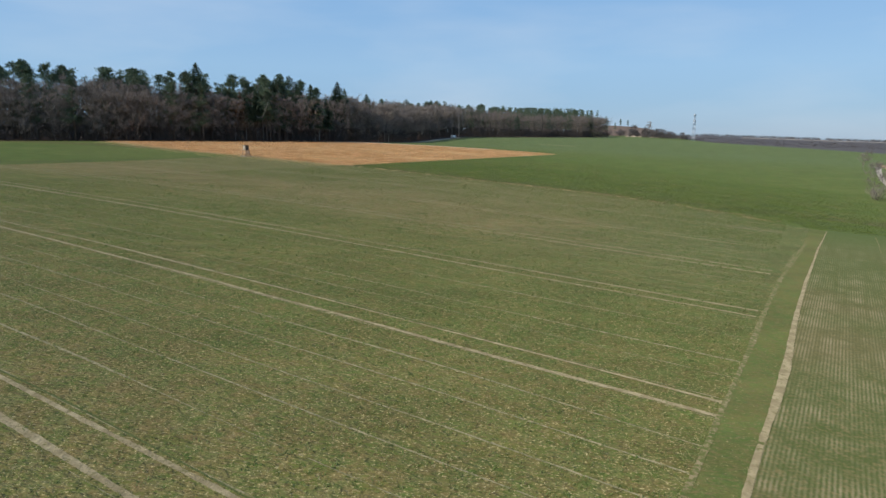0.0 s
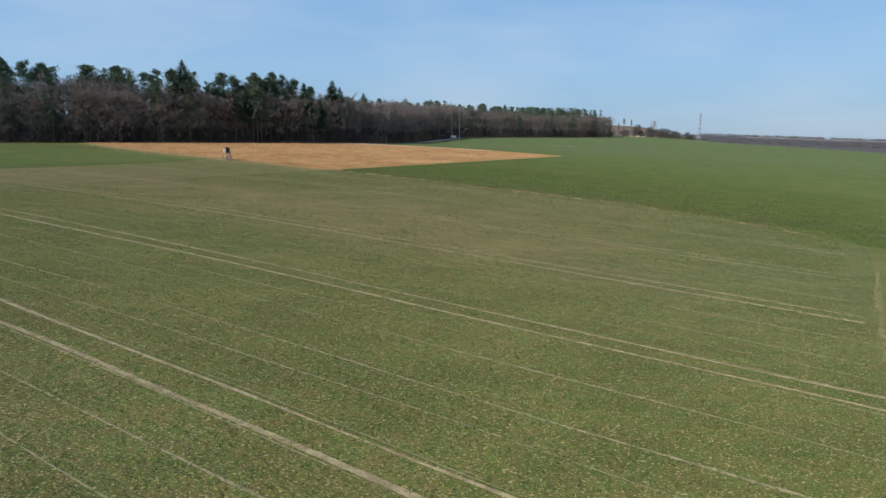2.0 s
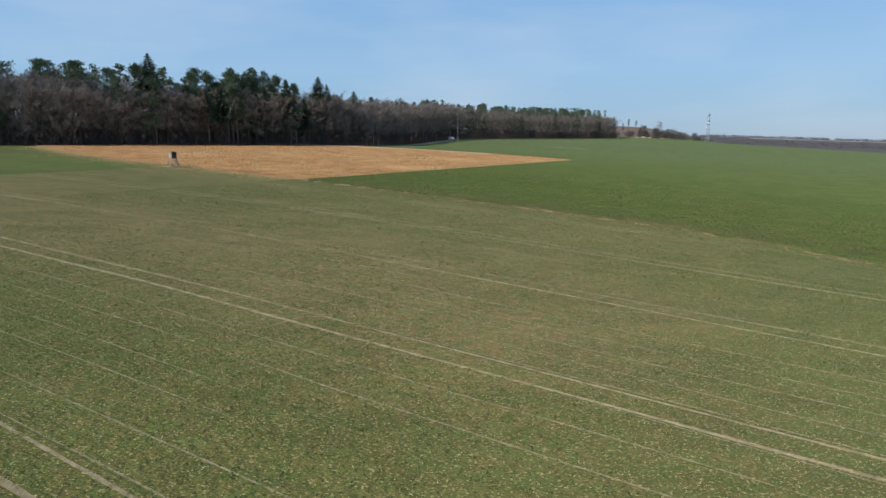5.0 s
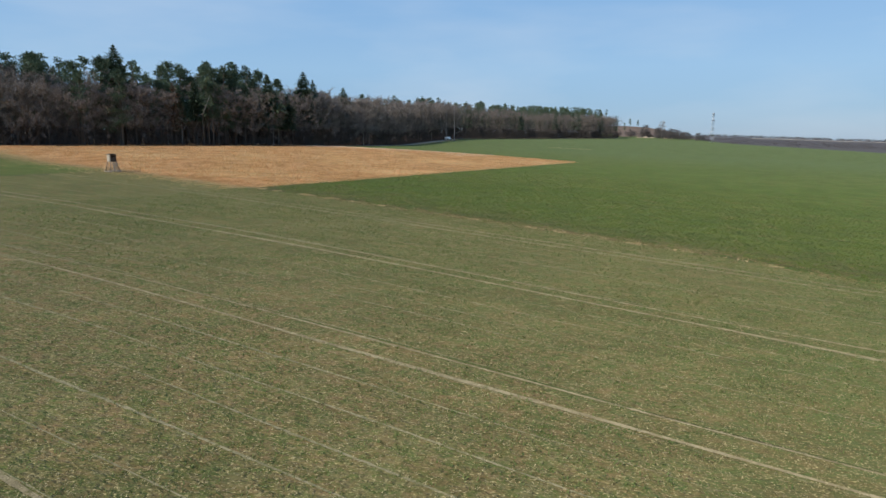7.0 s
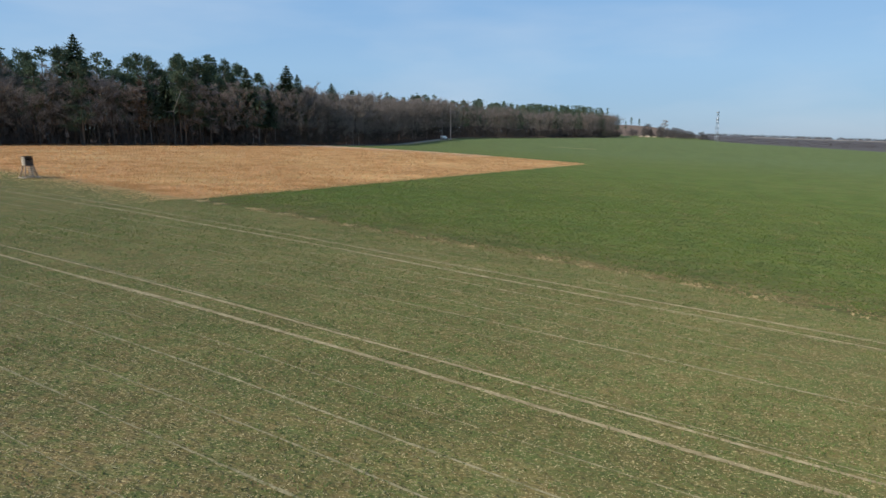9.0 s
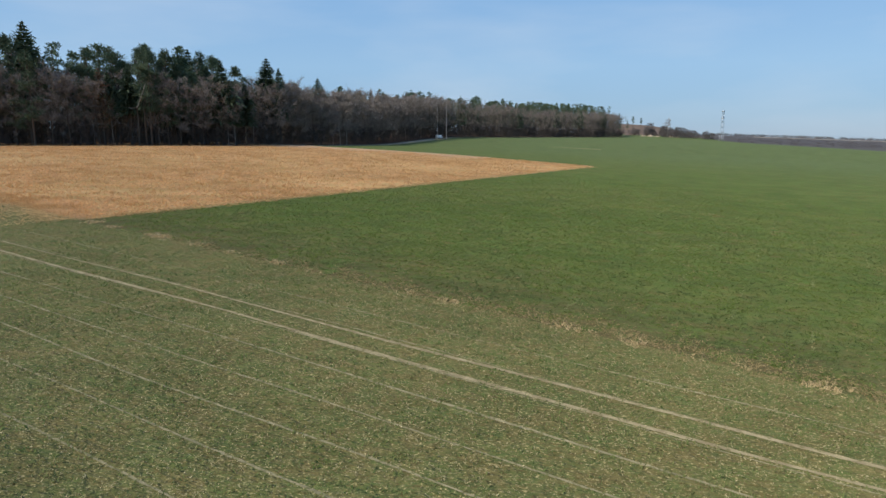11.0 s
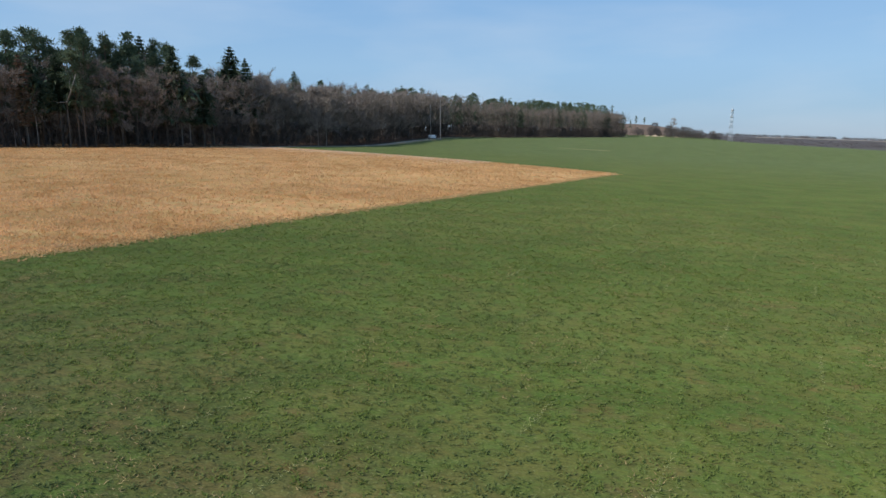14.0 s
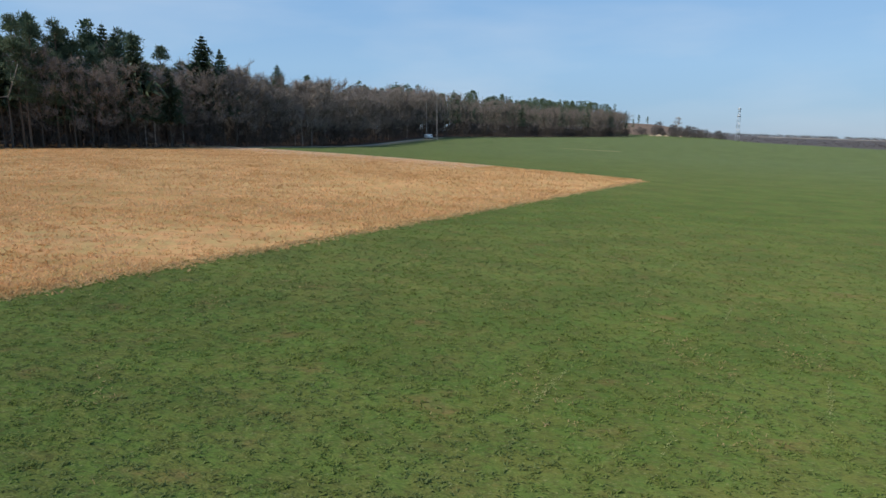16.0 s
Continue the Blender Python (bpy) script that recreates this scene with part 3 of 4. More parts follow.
keep = (streak > 0.72 + rng.normal(0, 0.16, len(n_))) & (s_ > np.interp(n_, [156, 303], [-129, -113.8]) + 3)
tufts = np.repeat(scatter(n_[keep], s_[keep]) + [0, 0, 0.04], 4, 0)
tufts[:, :2] += rng.normal(0, 1, (len(tufts), 2)) * [0.16, 0.10]
stuff("withered_streaks", *blades(tufts, 1, 0.07, 0.022, 2.0, rng), M_WITHER, "withered brown plants in thin streaks of the crop", "crop")
# Dry grass
s_ = -111.5 - 218 * rng.uniform(0, 1, 175000) ** 1.35
n_ = 156 + 172 * rng.uniform(0, 1, 175000) ** 1.35
keep = ((n_ > meadow_front(s_) - 0.5 - np.abs(rng.normal(0, 1.0, len(n_))) ** 1.5) | (s_ > -131) & (n_ > 156)) & (n_ < meadow_back(s_) + 0.4) & (s_ < np.interp(n_, [156, 303], [-129, -113.8]) + np.abs(rng.normal(0, 0.7, len(n_))) ** 1.5)
patchy = 0.42 + 0.45 * np.sin(n_ * 0.13 + 1.3 * np.sin(s_ * 0.07)) * np.sin(s_ * 0.11 + n_ * 0.03)
keep &= rng.uniform(0, 1, len(n_)) < patchy + 0.25
stuff("dry_grass", *blades(scatter(n_[keep], s_[keep]), 3, 0.27, 0.070, 1.0, rng), M_STRAW, "tall dry golden grass with bent stems", "grass")

s_ = -128 - 175 * rng.uniform(0, 1, 32000) ** 1.2
n_ = meadow_front(s_) + 1.0 - rng.exponential(2.6, len(s_))
stuff("meadow_border", *blades(scatter(n_, s_) + [0, 0, 0.05], 3, 0.07, 0.045, 3.0, rng), M_FRINGE, "matted dry grass thinning out into green crop", "grass")
n_ = 156 + 147 * rng.uniform(0, 1, 10000) ** 1.2
s_ = np.interp(n_, [156, 303], [-129, -113.8]) + rng.normal(0.25, 0.55, len(n_)) + 0.25 * np.sin(n_ * 0.8) * np.sin(n_ * 0.21)
stuff("meadow_fringe", *blades(scatter(n_, s_), 4, 0.13, 0.036, 2.0, rng), M_FRINGE, "dry grass straying into the green crop", "grass")

# Bleached grass along the back of the meadow
s_ = rng.uniform(-330, -150, 15000)
n_ = meadow_back(s_) - rng.exponential(7.0, len(s_))
stuff("bleached_verge", *blades(scatter(n_, s_), 2, 0.28, 0.06, 1.0, rng), M_VERGE, "bleached dry grass along the foot of the wood", "grass")

# ---- trees ----


def part(name, v, f, material, parent, label=""):
    me = fast_mesh(name, v, f)
    me.materials.append(material)
    ob = new(name, me)
    ob.parent = parent
    return tagged(ob, label)


def merged(pieces):
    vs, fs, o = [], [], 0
    for v, f in pieces:
        vs.append(v)
        fs.append(np.asarray(f) + o)
        o += len(v)
    return np.concatenate(vs), np.concatenate(fs)


def limb(points, radii, sides=5):
    """A tapered round limb through points, as triangles."""
    points, vs = np.asarray(points, float), []
    k = len(points)
    way = np.gradient(points, axis=0)
    for i in range(k):
        d = way[i] / (np.linalg.norm(way[i]) + 1e-9)
        a = np.cross(d, (0.31, 0.87, 0.17))
        a /= np.linalg.norm(a) + 1e-9
        b = np.cross(d, a)
        t = np.arange(sides) * 2 * np.pi / sides
        vs.append(points[i] + radii[i] * (np.cos(t)[:, None] * a + np.sin(t)[:, None] * b))
    f = []
    for i in range(k - 1):
        for j in range(sides):
            p, q = i * sides + j, i * sides + (j + 1) % sides
            f += [(p, q, q + sides), (p, q + sides, p + sides)]
    return np.concatenate(vs), np.array(f)


def slivers(base, way, length, width, rng):
    """Thin pointed pieces from base along way."""
    k = len(base)
    d = way / (np.linalg.norm(way, axis=1)[:, None] + 1e-9)
    a = np.cross(d, rng.normal(0, 1, (k, 3)))
    a /= np.linalg.norm(a, axis=1)[:, None] + 1e-9
    a = a * (np.asarray(width) * np.ones(k))[:, None]
    v = np.stack([base - a, base + a, base + d * (np.asarray(length) * np.ones(k))[:, None]], 1).reshape(-1, 3)
    return v, np.arange(3 * k).reshape(-1, 3)


def stem(h, r, rng, bend=0.02, top=0.12, lean=(0, 0)):
    k = 7
    t = np.linspace(0, 1, k)
    w = np.cumsum(rng.normal(0, bend * h, (k, 2)), 0) * t[:, None] * 0.4
    p = np.stack([w[:, 0] + lean[0] * t * h, w[:, 1] + lean[1] * t * h, t * h], -1)
    return p, r * (1 - t) ** 0.8 + r * top * t


def on_stem(p, t):
    k = np.linspace(0, 1, len(p))
    return np.array([np.interp(t, k, p[:, i]) for i in range(3)]).T


def bare_tree(h, seed, detail=1.0, spread=0.24, start=0.3):
    """Leafless broadleaf: wood (stem and limbs) and a haze of twigs."""
    rng = np.random.default_rng(seed)
    p, r = stem(h * 0.93, h * 0.0075, rng)
    wood = [limb(p, r, 6 if detail > 0.6 else 4)] if detail > 0.3 else [limb(p[::3], r[::3], 3)]
    bases, ways, lens = [], [], []
    for i in range(int(20 * detail) + 4):
        t = start + (0.97 - start) * rng.uniform(0, 1) ** 0.85
        o = on_stem(p, t)
        a = rng.uniform(0, 2 * np.pi)
        reach = h * spread * (1.15 - 0.75 * abs(t - 0.55) / 0.45) * rng.uniform(0.7, 1.15)
        rise = reach * rng.uniform(0.55, 1.3)
        e = o + np.array([np.cos(a) * reach, np.sin(a) * reach, rise])
        e[2] = min(e[2], h * rng.uniform(0.9, 1.0))
        mid = (o + e) / 2 + np.array([0, 0, -0.1 * reach])
        if detail > 0.3:
            wood.append(limb([o, mid, e], [h * 0.0045 * (1.2 - t), h * 0.003 * (1.2 - t), 0.015], 3))
        for j in range(4):
            g = rng.uniform(0.3, 0.95)
            q = o + (e - o) * g
            d = (e - o) * 0.4 + rng.normal(0, 0.30, 3) * reach
            d[2] = abs(d[2]) * 0.8
            if detail > 0.6:
                wood.append(limb([q, q + d], [0.05, 0.012], 3))
            m_ = int(19 * detail)
            u = rng.uniform(0.1, 1.05, m_)
            bases.append(q + d * u[:, None] + rng.normal(0, 0.25, (m_, 3)))
            w = d / (np.linalg.norm(d) + 1e-6) + rng.normal(0, 0.65, (m_, 3))
            w[:, 2] += 0.35
            ways.append(w)
            lens.append(rng.uniform(0.7, 1.9, m_))
    tw = slivers(np.concatenate(bases), np.concatenate(ways), np.concatenate(lens), 0.050 / detail ** 0.6, rng)
    return merged(wood), tw


def spruce(h, seed, detail=1.0, width=0.13, start=0.12, ragged=0.25):
    """Dark conifer with drooping whorls."""
    rng = np.random.default_rng(seed)
    p, r = stem(h, h * 0.010, rng, 0.004, 0.03)
    out = []
    z = start * h
    while z < h * 0.985:
        t = z / h
        reach = min(0.44 * h * (1 - t) + 0.12, h * width) * rng.uniform(1 - ragged, 1 + ragged * 0.6)
        count = max(5, int(12 * detail))
        a = rng.uniform(0, 2 * np.pi) + np.arange(count) * 2 * np.pi / count + rng.normal(0, 0.25, count)
        o = np.repeat(on_stem(p, t)[None], count, 0)
        rr = reach * rng.uniform(0.7, 1.15, count)
        d = np.stack([np.cos(a) * rr, np.sin(a) * rr, -0.22 * rr + 0.35 * t * rr], -1)
        side = np.stack([-np.sin(a), np.cos(a), 0 * a], -1)
        for lift, cut, wd in ((0, 1.0, 0.13), (0.25, 0.70, 0.16), (-0.30, 0.85, 0.12)):
            w = rr[:, None] * wd * side * rng.uniform(0.7, 1.3, (count, 1))
            m_ = o + d * 0.45 * cut + [0, 0, lift * 1.2]
            v = np.stack([o, m_ - w + rng.normal(0, 0.1, (count, 3)), o + d * cut + rng.normal(0, 0.12, (count, 3)), m_ + w + rng.normal(0, 0.1, (count, 3))], 1).reshape(-1, 3)
            i = np.arange(count) * 4
            out.append((v, np.concatenate([np.stack([i, i + 1, i + 2], -1), np.stack([i, i + 2, i + 3], -1)])))
        for drop in (-0.6, -0.3, 0.35):
            out.append(slivers(o + d * rng.uniform(0.3, 0.95, (count, 1)), np.stack([d[:, 0] * 0.5, d[:, 1] * 0.5, np.abs(rr) * drop], -1), 0.35 * rr + 0.25, 0.06 * rr + 0.04, rng))
        z += h * (0.025 if detail >= 1 else 0.036) * rng.uniform(0.8, 1.25)
    return limb(p, r, 6), merged(out)


def pine(h, seed, detail=1.0, start=0.58, spread=0.15):
    """Tall pine with a bare stem and a clumpy crown."""
    rng = np.random.default_rng(seed)
    p, r = stem(h * 0.95, h * 0.011, rng, 0.012, 0.2)
    wood, out = [limb(p, r, 6 if detail > 0.6 else 4)], []
    for i in range(int(34 * detail) + 5):
        t = (1.0, 0.96, 0.9)[i] if i < 3 else start + (1 - start) * rng.uniform(0, 1) ** 0.8
        o = on_stem(p, t)
        a = rng.uniform(0, 2 * np.pi)
        reach = h * spread * np.sqrt(max(0.03, 1.02 - ((t - start) / (1 - start)) ** 2)) * rng.uniform(0.25, 1.0)
        e = o + np.array([np.cos(a) * reach, np.sin(a) * reach, reach * rng.uniform(0.0, 0.55)])
        e[2] = min(e[2], h * 0.985)
        if detail > 0.6:
            wood.append(limb([o, (o + e) / 2 + [0, 0, 0.1 * reach], e], [h * 0.0035, h * 0.0025, 0.03], 3))
        for c_ in (e, o + (e - o) * 0.6):
            m_ = int(40 * detail)
            d = rng.normal(0, 1, (m_, 3))
            d /= np.linalg.norm(d, axis=1)[:, None]
            q = c_ + d * rng.uniform(0.1, 1.0, (m_, 1)) * np.array([1.35, 1.35, 0.75]) * h * 0.036
            out.append(slivers(q, d + [0, 0, 0.5], rng.uniform(0.35, 0.8, m_), 0.115 / detail ** 0.7, rng))
    return merged(wood), merged(out)


def shrub(h, seed, detail=1.0):
    """Bare bush of many thin stems."""
    rng = np.random.default_rng(seed)
    wood, b, w = [], [], []
    for i in range(int(16 * detail)):
        a, out_ = rng.uniform(0, 2 * np.pi), rng.uniform(0.15, 0.75) * h
        o = np.array([np.cos(a), np.sin(a), 0]) * 0.15 * h * rng.uniform(0, 1)
        e = np.array([np.cos(a) * out_, np.sin(a) * out_, h * rng.uniform(0.55, 1.0)])
        wood.append(limb([o, (o + e) / 2 + [0, 0, 0.12 * h], e], [0.05, 0.035, 0.012], 3))
        m_ = int(26 * detail)
        u = rng.uniform(0.3, 1.05, m_)
        b.append(o + (e - o) * u[:, None] + rng.normal(0, 0.09 * h, (m_, 3)))
        w.append((e - o)[None] * 0.3 / h + rng.normal(0, 0.6, (m_, 3)) + [0, 0, 0.3])
    bb = np.concatenate(b)
    bb[:, 2] = np.abs(bb[:, 2])
    return merged(wood), slivers(bb, np.concatenate(w), 0.16 * h + 0.3, 0.028, rng)


def thicket(h, wide, seed, count, piece):
    """Dense leafless bush or small far tree: a haze of twigs over thin stems."""
    rng = np.random.default_rng(seed)
    wood = []
    for i in range(5):
        a, g = rng.uniform(0, 2 * np.pi), rng.uniform(0.1, 0.6) * wide
        wood.append(limb([(0, 0, 0), (np.cos(a) * g * 0.4, np.sin(a) * g * 0.4, h * 0.45), (np.cos(a) * g, np.sin(a) * g, h * 0.88)], [0.02 * h, 0.012 * h, 0.02], 3))
    z = rng.uniform(0, 1, count) ** 0.8
    r = wide * np.sqrt(rng.uniform(0, 1, count)) * np.sqrt(np.clip(1.05 - (2 * z - 0.85) ** 2 / 1.4, 0.05, 1))
    a = rng.uniform(0, 2 * np.pi, count)
    q = np.stack([np.cos(a) * r, np.sin(a) * r, z * h * 0.9], -1)
    w = np.stack([np.cos(a) * 0.5, np.sin(a) * 0.5, 0.8 + 0 * a], -1) + rng.normal(0, 0.45, (count, 3))
    return merged(wood), slivers(q, w, piece * rng.uniform(0.6, 1.3, count), piece * 0.055, rng)


LABELS = {
    "broadleaf_tree": ("leafless broadleaf tree with brown twigs at the wood's edge", "tree"),
    "spruce": ("tall dark green spruce standing in the wood's edge", "tree"),
    "pine": ("tall pine with bare stem and dark clumpy crown", "tree"),
    "umbrella_pine": ("tall pine with flat open crown on a bare stem", "tree"),
    "birch": ("slender leafless tree with pale bark at the wood's edge", "tree"),
    "dead_spruce": ("dead spruce with reddish brown needles among bare trees", "tree"),
    "scrub_tree": ("small leafless grey-brown tree standing on the skyline", "tree"),
    "shrub": ("leafless brown twiggy shrub on the field's edge", "shrub"),
}


def tree(kind, made, bark, leaf):
    root = new(kind)
    part("trunk", *made[0], bark, root)
    part("crown", *made[1], leaf, root)
    return tagged(root, *LABELS[kind])


KITS = {
    "broadleaf_tree": [tree("broadleaf_tree", bare_tree(24, 300 + i, 1.0, 0.19 + 0.03 * (i % 3), 0.10 + 0.07 * (i % 3)), M_BARK, M_TWIG) for i in range(6)],
    "spruce": [tree("spruce", spruce(29, 330 + i, 1.0, 0.165 + 0.02 * (i % 3), (0.34, 0.42, 0.28)[i % 3]), M_BARK, M_SPRUCE) for i in range(4)],
    "umbrella_pine": [tree("umbrella_pine", pine(30, 370 + i, 1.0, 0.70 + 0.04 * i, 0.17), M_PINEBARK, M_PINE) for i in range(3)],
    "pine": [tree("pine", pine(28, 360 + i, 1.1, (0.42, 0.26, 0.36, 0.18)[i], 0.155 + 0.025 * (i % 2)), M_PINEBARK, M_PINE) for i in range(4)],
    "birch": [tree("birch", bare_tree(22, 390 + i, 0.7, 0.13, 0.4), M_PALEBARK, M_TWIG) for i in range(2)],
    "dead_spruce": [tree("dead_spruce", spruce(23, 400, 0.8, 0.11, 0.25, 0.5), M_BARK, M_DEAD)],
    "shrub": [tree("shrub", shrub(4.0, 410 + i), M_BARK, M_TWIG) for i in range(3)],
    "scrub_tree": [tree("scrub_tree", thicket(9.0, 3.2 + 0.5 * i, 420 + i, 420, 1.7), M_BARK, M_SCRUB) for i in range(4)],
}
HEIGHTS = {"broadleaf_tree": 24, "spruce": 29, "pine": 28, "umbrella_pine": 30, "birch": 22, "dead_spruce": 23, "shrub": 4.0, "scrub_tree": 9.0}
used = set()


def plant(kind, x, y, tall, rng, group):
    kit = KITS[kind][int(rng.integers(len(KITS[kind])))]
    k = tall / HEIGHTS[kind]
    at = pose(x, y, float(land(x, y)) - 0.1, 0, 0, rng.uniform(0, 360))
    ob = kit if kit.name not in used else kit.copy()
    if kit.name in used:
        scene.collection.objects.link(ob)
        for child in kit.children:
            c_ = child.copy()
            scene.collection.objects.link(c_)
            c_.parent = ob
    used.add(ob.name)
    ob.matrix_basis = at @ Matrix.Diagonal((k * rng.uniform(0.9, 1.15), k * rng.uniform(0.9, 1.15), k, 1))
    return tagged(ob, group=group)


# Line of the wood's edge (survey grid units)
EDGE_X = np.array([-560, -300, -215, -160, -112, -84, -40, 3, 60, 130, 210, 283.0])
EDGE_Y = np.array([290, 306, 316, 330, 366, 386, 458, 563, 660, 785, 930, 1090.0])
EDGE_L = np.concatenate([[0], np.cumsum(np.hypot(np.diff(EDGE_X), np.diff(EDGE_Y)))])


def edge_at(d, depth):
    """A point of the wood, d along its edge and depth behind it, in metres."""
    d, depth = np.asarray(d, float) / S, np.asarray(depth, float) / S
    x, y = np.interp(d, EDGE_L, EDGE_X), np.interp(d, EDGE_L, EDGE_Y)
    tx, ty = np.interp(d + 12, EDGE_L, EDGE_X) - np.interp(d - 12, EDGE_L, EDGE_X), np.interp(d + 12, EDGE_L, EDGE_Y) - np.interp(d - 12, EDGE_L, EDGE_Y)
    ln = np.hypot(tx, ty)
    return (x - ty / ln * depth) * S, (y + tx / ln * depth) * S


dd = np.linspace(0, EDGE_L[-1] * S, 160)
fx, fy = edge_at(dd[:, None], np.concatenate([[-2.0, 0, 3], np.linspace(10, 260, 16)])[None])
sheet("forest_floor", fx, fy, 0.10, M_LITTER, "brown leaf litter under the wood", "forest floor")
rng = np.random.default_rng(21)
near_end = EDGE_L[7] * S
conifers = [("spruce", -138, 358, 39.8), ("spruce", -71.2, 423.6, 35.3), ("spruce", -58.3, 480, 31.0), ("spruce", -67.5, 432, 31.0), ("spruce", -108.9, 428.8, 40.2), ("pine", -105, 433.6, 39.3), ("pine", -95, 421, 36.0), ("spruce", -82.7, 396.3, 31.2), ("spruce", -105.5, 395.8, 33.8), ("umbrella_pine", -166, 345, 35.4), ("umbrella_pine", -182, 346, 36.4), ("pine", -176, 350, 32.0),
            ("spruce", -186, 346, 30.3), ("spruce", -96, 411, 34.3), ("pine", -107, 415, 35.5),
            ("umbrella_pine", -224, 345, 38.3), ("umbrella_pine", -205, 346, 37.0), ("umbrella_pine", -238, 346, 36.6), ("pine", -213, 352, 34.0), ("pine", -124, 372, 33.0), ("pine", -140, 366, 31.5), ("pine", -118, 380, 32.5), ("dead_spruce", -117, 366, 25),
            ("spruce", -75, 402, 22), ("pine", -102, 372, 25), ("pine", -112, 376, 28.5), ("pine", -133, 350, 29.0), ("pine", -147, 345, 28.5),
            ("pine", -150, 374, 36), ("pine", -128, 387, 36.5), ("pine", -162, 366, 34.5), ("pine", -113, 394, 35), ("pine", -84, 420, 31)]
for kind, ux, uy, top in conifers:
    x, y = ux * S, uy * S
    plant(kind, x, y, top * S + LIFT - float(land(x, y)), rng, "trees of the wood's edge")
for row in range(3):
    d = 150 + row * 2.0
    while d < near_end + 25:
        depth = (2.5, 7.5, 13.5)[row] + rng.uniform(-1.8, 1.8)
        x, y = (float(q) for q in edge_at(d, depth))
        left_part = d < near_end - 150
        roll = rng.uniform()
        if abs(d - EDGE_L[4] * S - 8) < 22:
            kind = "broadleaf_tree" if roll < (0.76, 0.56, 0.40)[row] else "pine" if roll < 0.90 else "spruce" if roll < 0.94 else "birch"
        elif left_part:
            kind = "broadleaf_tree" if roll < (0.93, 0.88, 0.72)[row] else "pine" if roll < 0.96 else "birch"
        else:
            kind = "broadleaf_tree" if roll < 0.93 else "birch"
        tall = {"broadleaf_tree": 25, "pine": 29, "spruce": 27, "birch": 20}[kind] * rng.uniform(0.80, 1.12) + row * 0.9
        if left_part and kind == "broadleaf_tree":
            tall *= (0.84, 0.90, 0.97)[row]
        if not left_part:
            tall *= 0.94 - 0.10 * min(1, (d - near_end + 150) / 120)
        plant(kind, x, y, tall, rng, "trees of the wood's edge")
        d += rng.uniform(3.3, 5.6)

# The wood behind: too many trees to count
low = {"b": [bare_tree(24, 500 + i, 0.42, 0.24, 0.12) for i in range(3)], "s": [spruce(28, 510 + i, 0.45, 0.15, 0.35) for i in range(3)], "p": [pine(27, 520 + i, 0.34, 0.2, 0.13) for i in range(3)]}


def crowd(places, tops, kinds, rng):
    """Many trees as one body; returns wood and the crowns by kind."""
    wood, crowns = [], {"b": [], "s": [], "p": []}
    for (x, y), tall, kind in zip(places, tops, kinds):
        (wv, wf), (cv, cf) = low[kind][int(rng.integers(len(low[kind])))]
        k = tall / {"b": 24, "s": 28, "p": 27}[kind]
        a = rng.uniform(0, 2 * np.pi)
        rot = np.array([[np.cos(a), -np.sin(a), 0], [np.sin(a), np.cos(a), 0], [0, 0, 1]]) * k
        o = np.array([x, y, float(land(x, y)) - 0.1])
        wood.append((wv @ rot.T + o, wf))
        crowns[kind].append((cv @ rot.T + o, cf))
    return wood, crowns


places, tops, kinds = [], [], []
for i in range(640):
    d, depth = rng.uniform(120, near_end + 30), 18 + 90 * rng.uniform(0, 1) ** 1.4
    roll = rng.uniform()
    left_part = d < near_end - 150
    kind = ("b" if roll < (0.55 if depth < 34 else 0.35) else "p" if roll < 0.80 else "s") if left_part else ("b" if roll < 0.88 else "p")
    places.append(tuple(float(q) for q in edge_at(d, depth)))
    tops.append(({"b": 27, "s": 27, "p": 33} if left_part else {"b": 23.5, "s": 24, "p": 25.5})[kind] * rng.uniform(0.80, 1.12))
    kinds.append(kind)
for i in range(900):
    d = near_end + (EDGE_L[-1] * S - near_end) * rng.uniform(0, 1) ** 1.0
    depth = 120 * rng.uniform(0, 1) ** 1.6
    roll = rng.uniform()
    kind = "b" if roll < (0.95 if depth < 15 else 0.25) else "p" if roll < 0.68 else "s"
    places.append(tuple(float(q) for q in edge_at(d, depth)))
    tops.append({"b": 22.5, "s": 26, "p": 25 if depth < 15 else 26 + 6.5 * (d - near_end) / (EDGE_L[-1] * S - near_end)}[kind] * rng.uniform(0.82, 1.08) + 8 * max(0, (d - near_end) / (EDGE_L[-1] * S - near_end) - 0.35))
    kinds.append(kind)
wood, crowns = crowd(places, tops, kinds, rng)
stuff("wood_stems", *merged(wood), M_BARK, "crowded grey-brown stems and limbs of the wood", "woodland")
stuff("bare_crowns", *merged(crowns["b"]), M_TWIG, "brown leafless crowns filling the wood", "woodland")
stuff("spruce_crowns", *merged(crowns["s"]), M_SPRUCE, "dark spruce crowns rising within the wood", "woodland")
stuff("pine_crowns", *merged(crowns["p"]), M_PINE, "dark green pine crowns rising within the wood", "woodland")

